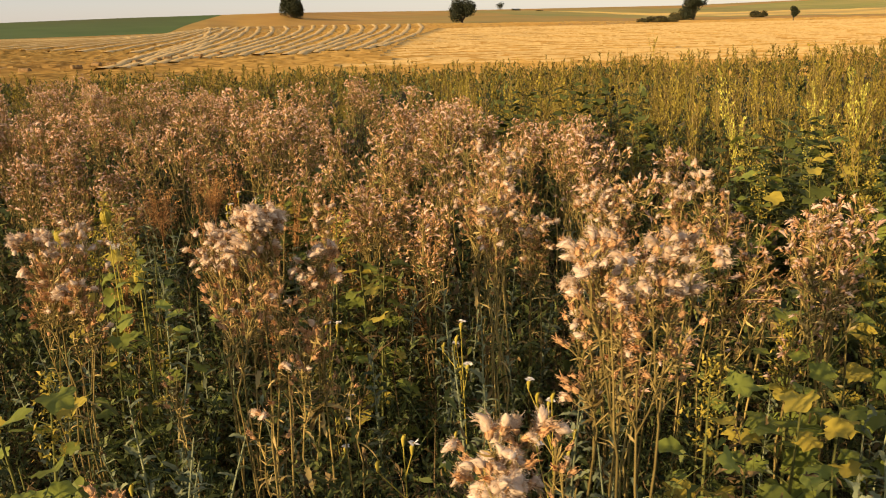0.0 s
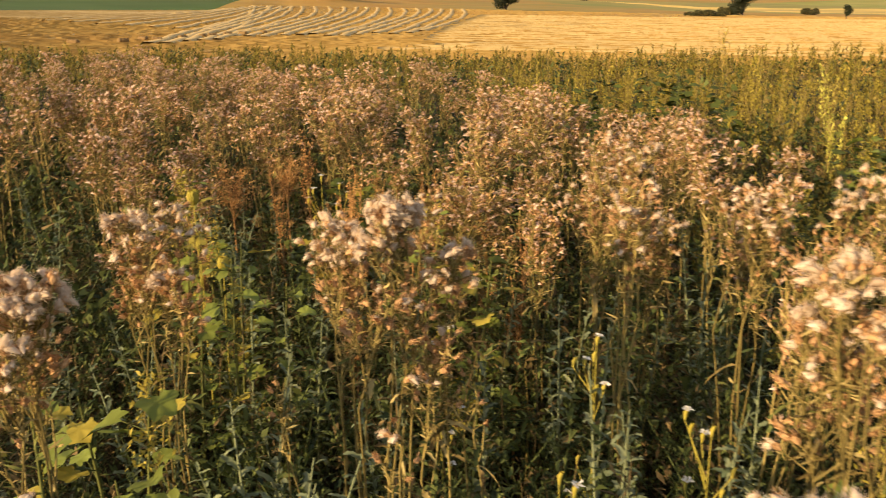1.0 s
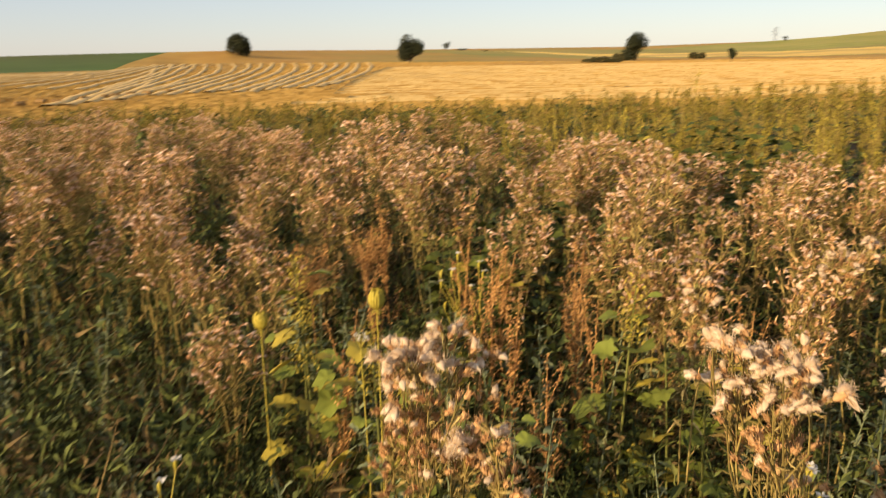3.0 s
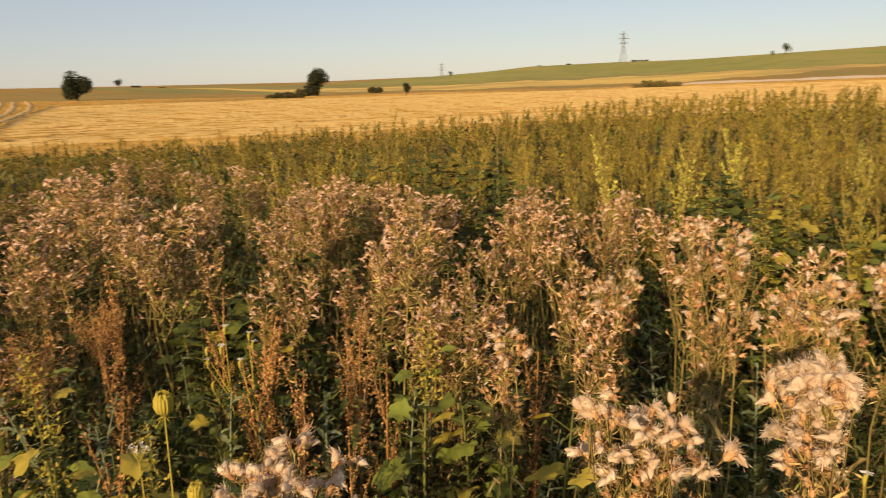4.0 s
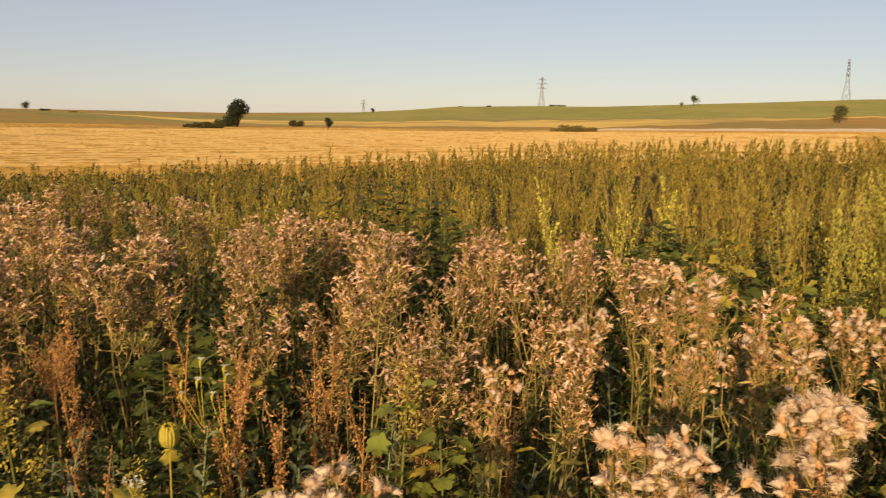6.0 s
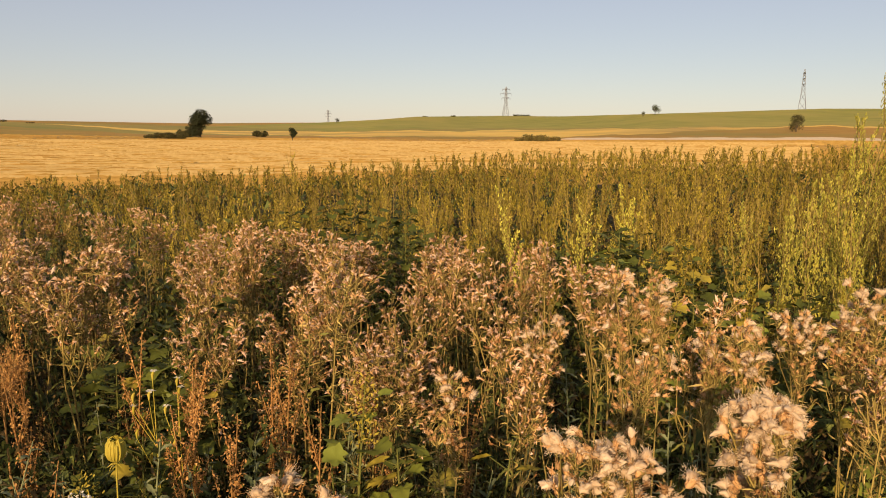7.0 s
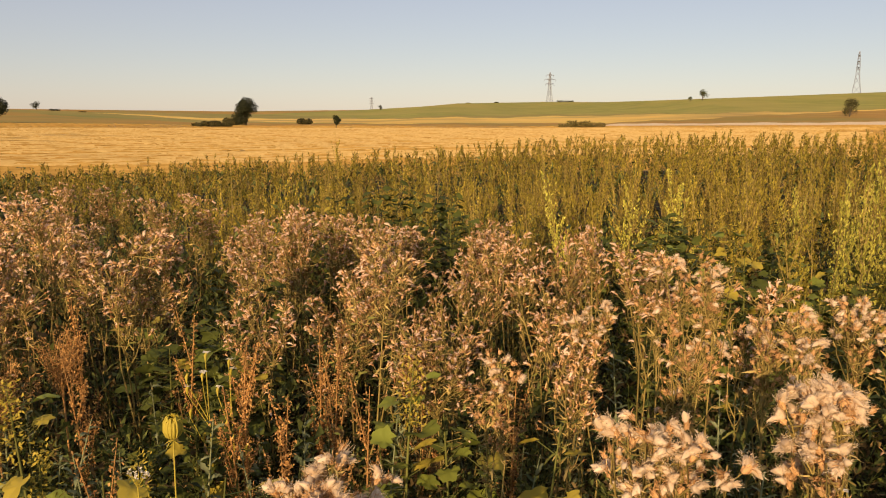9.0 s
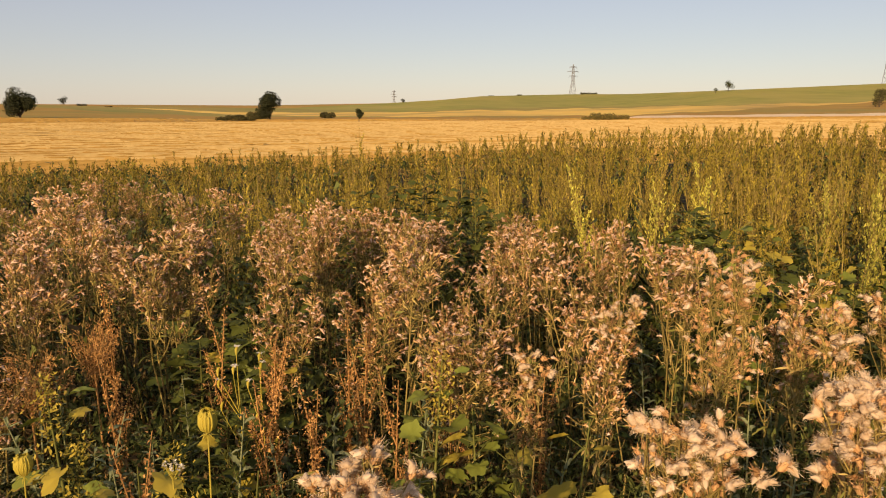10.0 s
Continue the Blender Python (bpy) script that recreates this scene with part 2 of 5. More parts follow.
SKY_E = ((-180, 8), (-75, 4), (-60, 5), (-50, 9), (-40, 11), (-30, 8), (-13, 6), (-4, 10), (0, 16), (2.7, 22), (8.7, 25), (13, 25), (20, 31), (27, 37), (30, 39.5), (35, 39), (45, 38), (180, 8))
CREST = ((-180, 800), (-75, 340), (-40, 345), (-33, 500), (-25, 640), (-13, 900), (-3, 950), (0, 850), (8, 1120), (20, 715), (30, 900), (45, 900), (180, 800))
EDGE_E = ((-180, -17), (-62, -19), (-48, -17), (-45, -9), (-40, -10), (-28, -13), (-13, -17.5), (0, -17), (10, -16), (20, -13), (30, -9.5), (180, -17))
EDGE_R = ((-180, 280), (-62, 215), (-48, 250), (-43, 300), (-28, 294), (-10, 285), (180, 285))
WEED_R = ((-180, 24), (-60, 21), (0, 24), (20, 26), (40, 27), (180, 24))
WEED_Z = ((-180, -0.5), (-51, -0.45), (-22, -0.58), (-7, -0.4), (9, -0.1), (23, 0.1), (40, 0.15), (180, -0.5))
RIGHT = ((-180, 0), (-10, 0), (15, 0.8), (30, 1), (60, 1), (180, 0))


def height(r, az):
    """Ground height at a distance and a bearing (degrees from +y towards +x)."""
    k = lerp(az, RIGHT)
    r1, rc = lerp(az, EDGE_R), lerp(az, CREST)
    z1 = 1.6 + r1 * lerp(az, EDGE_E) / 1405
    zc = 1.6 + rc * lerp(az, SKY_E) / 1405
    if r <= r1:
        z24 = lerp(az, WEED_Z)
        zz = lerp(r, ((0, 0), (5, -0.01), (12, z24 * 0.35), (24, z24), (60, -2.1 + 0.8 * k), (95, -2.9 + 0.8 * k), (150, -3.0 + 0.7 * k), (210, -2.5 + 0.2 * k), (r1, z1)))
        return zz
    if r <= rc:
        v = (r - r1) / (rc - r1)
        e = lerp(az, EDGE_E) * (1 - v) + lerp(az, SKY_E) * v
        return 1.6 + r * e / 1405
    return zc - (r - rc) * 0.03


def ground_xy(x, y):
    return height(math.hypot(x, y), math.degrees(math.atan2(x, y)))


def polar(r, az):
    a = radians(az)
    return Vector((r * math.sin(a), r * math.cos(a), height(r, az)))


# how far up the land each band of use reaches, by bearing
BANDS = (((12.5, 0.0), (13.5, 0.085)),
         ((-47.5, 0.0), (-44, 1.0), (-30, 1.0), (-22, 0.45), (-16, 0.2), (-3, 0.1), (6, 0.11), (13, 0.12), (27, 0.42)),
         ((-30, 1.0), (-22, 0.8), (-14, 0.3), (-3, 0.13), (6, 0.12), (13, 0.12), (27, 0.42)),
         ((-30, 1.0), (-22, 0.8), (-14, 0.5), (-3, 0.42), (6, 0.36), (13, 0.45), (45, 0.46)),
         ((-30, 1.0), (-22, 0.85), (-11, 0.8), (-4, 0.45), (6, 0.46), (13, 0.5), (20, 0.46)),
         ((-30, 1.0), (-22, 0.85), (-11, 0.8), (-4, 1.0)),
         ((-180, 1.0), (180, 1.0)))


def build_ground():
    """One sheet from the weeds at the camera out to the horizon, in bands of land use."""
    azs = list(np.arange(-180, -76, 4.0)) + list(np.arange(-76, -48, 0.3)) + list(np.arange(-48, -43.5, 0.1)) + list(np.arange(-43.5, 50, 0.3)) + list(np.arange(50, 180, 4.0))
    rows = [("weed", f) for f in (0.02, 0.06, 0.12, 0.2, 0.3, 0.4, 0.5, 0.6, 0.7, 0.8, 0.9, 1.0)]
    rows += [("stub", f) for f in (0.04, 0.08, 0.13, 0.2, 0.27, 0.34, 0.42, 0.5, 0.6, 0.7, 0.8, 0.9, 1.0)]
    rows += [("land", n + (k + 1) / 4) for n in range(7) for k in range(4)]
    rows += [("back", f) for f in (1.02, 1.1, 1.4, 2.0, 4.0)]
    v, q, qm = [(0, 0, 0)], [], []
    for az in azs:
        wr, r1, rc = lerp(az, WEED_R), lerp(az, EDGE_R), lerp(az, CREST)
        wob = 0.02 * math.sin(az * 0.9) + 0.012 * math.sin(az * 2.7 + 1)
        tops = [0.0, 0.0]
        for knots in BANDS:
            tops.append(max(tops[-1], lerp(az, knots)))
        for kind, f in rows:
            if kind == "land":
                n = min(6, int(f - 0.01))
                f = tops[n + 1] + (tops[n + 2] - tops[n + 1]) * (f - n)
            r = wr * f if kind == "weed" else wr + (r1 - wr) * f if kind == "stub" else r1 + (rc - r1) * f if kind == "land" else rc * f
            if kind == "land" and f < 0.99:
                r += (rc - r1) * wob * min(1, 6 * f, 4 * (0.99 - f))
            p = polar(r, az)
            v.append((p.x, p.y, p.z + (0.25 * noise.noise((p.x * 0.02, p.y * 0.02, 0)) if kind == "stub" and r > 90 else 0)))
    nr = len(rows)
    mats = (M_SHADED_LITTER, M_STUBBLE, M_CROP, M_BROWN, M_TAN, M_OLIVE, M_GREEN, M_TRACK)
    t, tm = [], []
    for i in range(len(azs)):
        j = (i + 1) % len(azs)
        az = azs[i]
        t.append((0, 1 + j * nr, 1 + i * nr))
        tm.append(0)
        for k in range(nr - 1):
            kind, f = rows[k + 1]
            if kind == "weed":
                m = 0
            elif kind == "stub":
                m = 1
            elif kind == "back":
                m = 6 if az > -4 else 3
            else:
                n = min(6, int(f - 0.01))
                m = (7, 3, 5, 4, 5, 6, 3)[n]
                if az < -43.8 and n > 1:
                    m = 2
            a0, a1, b0, b1 = (np.array(v[1 + c * nr + e]) for c in (i, j) for e in (k, k + 1))
            if kind == "land" and np.linalg.norm(a1 - a0) < 0.3 and np.linalg.norm(b1 - b0) < 0.3:
                continue
            q.append((1 + i * nr + k, 1 + j * nr + k, 1 + j * nr + k + 1, 1 + i * nr + k + 1))
            qm.append(m)
    arr = (np.array(v), np.array(t), np.array(q), np.array(tm), np.array(qm))
    ob = new("ground", mesh_of("ground", arr, mats, True))
    return tagged(ob, "rolling farmland with stubble, ripe fields and pasture", "ground", kind="structure")


build_ground()


def windrow(points, rng, wide=1.0):
    """A ridge of cut straw along a line on the stubble."""
    g = Geo()
    pts = np.array(points)
    v, q = [], []
    n = len(pts)
    for i in range(n):
        d = unit(pts[min(i + 1, n - 1)] - pts[max(i - 1, 0)])
        s = unit(np.array((d[1], -d[0], 0)))
        w, h = rng.uniform(0.5, 0.8) * wide, rng.uniform(0.2, 0.34)
        p = pts[i] + s * rng.normal(0, 0.15)
        v += [p - s * w - (0, 0, 0.15), p - s * w * 0.5 + (0, 0, h * 0.8), p + s * w * 0.45 + (0, 0, h), p + s * w - (0, 0, 0.15)]
    for i in range(n - 1):
        for j in range(3):
            q.append((i * 4 + j, i * 4 + j + 1, i * 4 + j + 5, i * 4 + j + 4))
    g.add(v, ((0, 1, 2), (0, 2, 3)), q)
    ob = new("straw_windrow", mesh_of("straw_windrow", g.arrays(), (M_SWATH if wide > 1 else M_STRAW,)))
    return tagged(ob, "long ridge of cut golden straw on stubble", "windrow", "windrows on the stubble")


def build_stubble():
    """Drilled rows of short cut stalks that stand on the field."""
    rng = np.random.default_rng(17)
    rows_az = np.arange(-66.0, 46.0, 1.0)
    edge = np.array([lerp(a, EDGE_R) for a in rows_az])
    g = Geo()
    r = 27.5
    while r < 300:
        zs = np.array([height(r, a) for a in rows_az])
        n = int(radians(112) * r / 0.55)
        az = np.linspace(-66, 45.9, n)
        ok = np.interp(az, rows_az, edge) > r + 2
        z = np.interp(az, rows_az, zs)
        a = np.radians(az)
        rr = r + rng.normal(0, 0.13, n)
        x, y = rr * np.sin(a), rr * np.cos(a)
        top = rng.uniform(0.10, 0.24, n) * (0.8 + 0.3 * np.sin(az * 1.7 + r))
        v = np.empty((n, 2, 3))
        v[:, 0] = np.stack((x, y, z - 0.3), 1)
        v[:, 1] = np.stack((x + rng.normal(0, 0.08, n), y + rng.normal(0, 0.12, n), z + top), 1)
        i = np.arange(n - 1)
        i = i[ok[:-1] & ok[1:] & (rng.uniform(0, 1, n - 1) < 0.9)]
        g.add(v.reshape(-1, 3), (), np.stack((2 * i, 2 * i + 2, 2 * i + 3, 2 * i + 1), 1))
        r += 0.8 + r * 0.011
    ob = new("stubble", mesh_of("stubble", g.arrays(), (M_STUBBLE,)))
    tagged(ob, "short golden cut stalks in rows across the field", "stubble", kind="stuff")


build_stubble()


def build_windrows():
    rng = np.random.default_rng(3)
    for k in range(18):                     # rows that come down from the far edge and bend aside
        az0 = -45 + 0.85 * k
        near = 80 + 1.6 * k + 22 * rng.uniform()
        line = [(292 + (near - 292) * s, az0 + 0.45 * math.sin(s * 3.0) - (6.5 - 0.22 * k) * s * s + 0.15 * math.sin(k + 5 * s)) for s in np.linspace(0, 1.0, 34)]
        pts = [polar(min(r, lerp(az, EDGE_R) - 3), az) for r, az in line]
        windrow([(p.x, p.y, p.z) for p in pts], rng, 1.5)
    for k in range(19):                     # rows across the field
        r0 = 96 + k * 7.6
        pts = [polar(min(r0 + 2.5 * math.sin(az * 0.11) + (az + 30) * 0.35, lerp(az, EDGE_R) - 3), az) for az in np.arange(-33 + k * 0.2, 30, 1.0)]
        windrow([(p.x, p.y, p.z) for p in pts], rng)
    for k in range(5):
        r0 = 64 + k * 7.0
        pts = [polar(r0 + 1.5 * math.sin(az * 0.13 + k) + 0.12 * (az + 40), az) for az in np.arange(-36 + 2 * k, 30, 0.9)]
        windrow([(p.x, p.y, p.z) for p in pts], rng)
    for k in range(13):
        az0 = -42.5 - k * 0.62
        line = [(296 + (118 + 9 * k - 296) * s - 6 * k * (1 - s), az0 - (4 + 1.0 * k) * s ** 1.3) for s in np.linspace(0, 1, 30)]
        pts = [polar(min(r, lerp(az, EDGE_R) - 4), az) for r, az in line]
        windrow([(p.x, p.y, p.z) for p in pts], rng, 1.5)


build_windrows()


def straw_bale(r, az, turn, rng):
    g = Geo()
    # a rounded block with tie grooves
    secs = (-0.62, -0.56, -0.3, -0.26, -0.22, 0.22, 0.26, 0.3, 0.56, 0.62)
    prof = (0.86, 1, 1, 0.93, 1, 1, 0.93, 1, 1, 0.86)
    v, q = [], []
    for x, s in zip(secs, prof):
        for a in range(8):
            ang = math.pi / 4 * a + math.pi / 8
            v.append((x, 0.47 * s * math.cos(ang) + rng.normal(0, 0.012), 0.40 + 0.43 * s * math.sin(ang) + rng.normal(0, 0.012)))
    for i in range(len(secs) - 1):
        for a in range(8):
            q.append((i * 8 + a, i * 8 + (a + 1) % 8, (i + 1) * 8 + (a + 1) % 8, (i + 1) * 8 + a))
    cap = [(0, a + 1, a) for a in range(1, 7)] + [(72, 72 + a, 73 + a) for a in range(1, 7)]
    g.add(v, cap, q)
    ob = new("straw_bale", mesh_of("straw_bale", g.arrays(), (M_SHADED_BALE,)))
    p = polar(r, az)
    ob.matrix_basis = pose(p.x, p.y, p.z - 0.02, 0, 0, turn) @ Matrix.Diagonal((0.85, 0.7, 0.62, 1))
    return tagged(ob, "rectangular straw bale on stubble, brown darkened to stand for its shaded side", "bale", "bales on the stubble")


rng0 = np.random.default_rng(11)
for r, az in ((86, -56.1), (90, -53.1), (97, -51.9), (95, -51.0), (100, -49.4), (104, -48.1), (107, -47.5), (109, -46.5), (112, -45.5), (116, -44.1)):
    straw_bale(r, az, rng0.uniform(0, 180), rng0)


# ---- trees, scrub and pylons on the farmland ----
def crown_geo(lumps, count, leaf, rng):
    """Leaf clumps scattered through the shells of several lumps (x, y, z, radius)."""
    g = Geo()
    w = np.array([l[3] ** 2 for l in lumps])
    pick = rng.choice(len(lumps), count, p=w / w.sum())
    for i in pick:
        x, y, z, r = lumps[i]
        d = unit(rng.normal(0, 1, 3))
        p = np.array((x, y, z)) + d * r * rng.uniform(0.55, 1.08) * np.array((1, 1, 0.9))
        a, b = frame_of(d + rng.normal(0, 0.6, 3))
        s = leaf * rng.uniform(0.6, 1.4)
        k = rng.uniform(0.4, 0.8)
        g.add((p - a * s, p - b * s * k + d * s * 0.2, p + a * s, p + b * s * k + d * s * 0.1), (), ((0, 1, 2, 3),))
    return g.arrays()


def tree(name, at, h, width, trunk_h, seed, mat, label, count=1500, lumps_n=9, category="tree"):
    rng = np.random.default_rng(seed)
    ob = thing(name, Matrix.Translation(at), label, category)
    lumps = []
    for i in range(lumps_n):
        u = rng.uniform(0, 1)
        ang = rng.uniform(0, 2 * math.pi)
        rad = width * 0.5 * rng.uniform(0.35, 0.85) * math.sin(math.pi * min(0.92, 0.3 + 0.62 * u))
        lumps.append((rad * math.cos(ang), rad * math.sin(ang), trunk_h + (h - trunk_h) * (0.14 + 0.74 * u), width * rng.uniform(0.2, 0.31)))
    lumps.append((0, 0, trunk_h + (h - trunk_h) * 0.5, width * 0.3))
    g = Geo()
    tr = max(0.12, h * 0.035)
    tube(g, ((0, 0, -0.3), (0.05, 0, trunk_h * 0.5), (0, 0.05, trunk_h), (0, 0, trunk_h + (h - trunk_h) * 0.5)), (tr * 1.4, tr, tr * 0.85, tr * 0.4), 7)
    part("trunk", mesh_of("trunk", g.arrays(), (M_BARK,)), ob, "dark rough trunk")
    g = Geo()
    for x, y, z, r in lumps[:-1]:
        b = np.array((0, 0, trunk_h * rng.uniform(0.7, 1.1)))
        e = np.array((x, y, z))
        tube(g, (b, (b + e) / 2 + (0, 0, -0.1), e), (tr * 0.5, tr * 0.35, tr * 0.12), 4)
    part("limbs", mesh_of("limbs", g.arrays(), (M_BARK,)), ob)
    part("crown", mesh_of("crown", crown_geo(lumps, count, max(0.14, width * 0.03), rng), (mat,)), ob)
    return ob


def scrub(at, length, h, turn, seed, mat=M_SCRUB, count=900):
    rng = np.random.default_rng(seed)
    n = max(3, int(length / h * 3))
    lumps = [((i / (n - 1) - 0.5) * length, rng.normal(0, 0.3 * h), h * rng.uniform(0.3, 0.5), h * rng.uniform(0.4, 0.58)) for i in range(n)]
    ob = thing("bush", Matrix.Translation(at) @ pose(0, 0, 0, 0, 0, turn), "low dark scrub bush at a field edge", "bush", "bushes on the field edges")
    g = Geo()
    for x, y, z, r in lumps:
        tube(g, ((x * 0.9, y, -0.3), (x, y, z)), (0.08, 0.03), 4)
    part("twigs", mesh_of("bush_stems", g.arrays(), (M_BARK,)), ob, kind="stuff")
    part("foliage", mesh_of("bush_foliage", crown_geo(lumps, count, h * 0.085, rng), (mat,)), ob, kind="stuff")


tree("field_tree", polar(335, -39.5), 7.2, 9.5, 0.6, 21, M_TREE, "dark broad round tree on a brown field", 6500, 17)
tree("field_tree", polar(290, -27.7), 8.9, 8.4, 0.5, 22, M_TREE, "dark oval tree beside the stubble", 6500, 17)
tree("field_tree", polar(298, -12.15), 9.4, 8.6, 0.4, 23, M_TREE, "dark uneven tree with a low crown beside scrub", 6500, 15)
tree("small_tree", polar(610, -25.15), 5.2, 7.0, 1.4, 24, M_TREE, "small dark tree on the far ridge", 1100, 7)
tree("small_tree", polar(905, -2.85), 6.0, 6.6, 1.2, 25, M_TREE, "small dark round tree on the far ridge", 900, 7)
tree("hill_tree", polar(712, 19.4), 8.4, 8.4, 2.2, 26, M_TREE_FAR, "green round tree on the pasture hill", 1300, 8)
tree("hill_tree", polar(712, 18.6), 4.4, 5.0, 0.9, 27, M_TREE_FAR, "small green tree on the pasture hill", 800, 6)
tree("field_tree", polar(243, -5.97), 3.7, 3.0, 0.9, 58, M_TREE, "small dark tree at the stubble edge", 1500, 7)
tree("field_tree", polar(440, 28.4), 8.2, 8.2, 1.0, 29, M_SCRUB, "green bushy tree on brown slope above the track", 1900, 9)
M_HEDGE = material("hedge_leaf", (0.11, 0.095, 0.028), (0.20, 0.155, 0.045), 0.8, 0.7, island=0.7)
for r, az, ln, h, sd in ((262, -15.3, 4, 1.3, 31), (262, -14.5, 6, 1.9, 32), (262, -13.6, 4, 1.6, 33), (300, -13.1, 5, 2.4, 34), (330, -8.2, 5, 2.3, 35), (940, 1.6, 5, 1.6, 36), (980, 3.4, 6, 1.5, 37), (1020, 5.4, 6, 1.7, 49),
                         (620, -24.1, 7, 1.4, 46), (1050, 9.9, 10, 2.2, 47), (1050, 10.5, 12, 2.6, 48), (620, -22.5, 6, 0.8, 54)):
    scrub(polar(r, az), ln * 0.8, h * 1.15, -az + 180, sd, count=1500)
for r, az, ln, h, sd in ((264, 11.2, 6, 2.2, 38), (266, 12.3, 6, 1.5, 39), (264, 10.4, 5, 1.3, 40)):
    scrub(polar(r, az), ln, h * 1.15, -az + 180, sd, M_HEDGE, 1500)


def pylon(at, h, turn, label):
    """Lattice tower: four legs that narrow to a waist, three cross-arms, bracing."""
    ob = thing("pylon", Matrix.Translation(at) @ pose(0, 0, 0, 0, 0, turn), label, "pylon", "power line pylons")
    half = lambda z: lerp(z / h, ((0, 0.095), (0.42, 0.042), (0.9, 0.022), (1, 0.006))) * h
    zs = (0, 0.21, 0.42, 0.56, 0.68, 0.8, 0.92, 1.0)
    t = h * 0.005
    for sx in (-1, 1):
        for sy in (-1, 1):
            g = Geo()
            tube(g, [(sx * half(z * h), sy * half(z * h), z * h - (1 if z == 0 else 0)) for z in zs], [t * 1.2] * len(zs), 4)
            part("leg", mesh_of("pylon_leg", g.arrays(), (M_STEEL,)), ob)
    g = Geo()
    for a, b in zip(zs[:-1], zs[1:]):
        ha, hb = half(a * h), half(b * h)
        for c0, c1 in (((-1, -1), (1, -1)), ((1, -1), (1, 1)), ((1, 1), (-1, 1)), ((-1, 1), (-1, -1))):
            tube(g, ((c0[0] * ha, c0[1] * ha, a * h), (c1[0] * hb, c1[1] * hb, b * h)), (t * 0.6, t * 0.6), 3)
            tube(g, ((c1[0] * ha, c1[1] * ha, a * h), (c0[0] * hb, c0[1] * hb, b * h)), (t * 0.6, t * 0.6), 3)
    part("bracing", mesh_of("pylon_bracing", g.arrays(), (M_STEEL,)), ob)
    for z, w in ((0.62, 0.15), (0.76, 0.2), (0.9, 0.13)):
        g = Geo()
        hh = half(z * h)
        tube(g, ((-w * h, 0, z * h + 0.01 * h), (w * h, 0, z * h + 0.01 * h)), (t * 0.7, t * 0.7), 4)
        for sx in (-1, 1):
            for sy in (-1, 1):
                tube(g, ((sx * hh, sy * hh, z * h), (sx * w * h, 0, z * h + 0.01 * h)), (t, t * 0.6), 3)
                tube(g, ((sx * hh, sy * hh, (z + 0.04) * h), (sx * w * h, 0, z * h + 0.01 * h)), (t * 0.8, t * 0.5), 3)
            tube(g, ((sx * w * h, 0, z * h), (sx * w * h, 0, z * h - 0.05 * h)), (t * 0.9, t * 0.9), 4)
        part("cross_arm", mesh_of("pylon_arm", g.arrays(), (M_STEEL,)), ob)


pylon(polar(1124, 9.1), 42, 12, "grey lattice power pylon behind the pasture hill")
pylon(polar(905, 28.65), 42, 62, "grey lattice power pylon on the hill crest")
pylon(Vector((-2050 * math.sin(radians(3.47)), 2050, 4)), 45, 25, "far grey lattice power pylon behind the ridge")


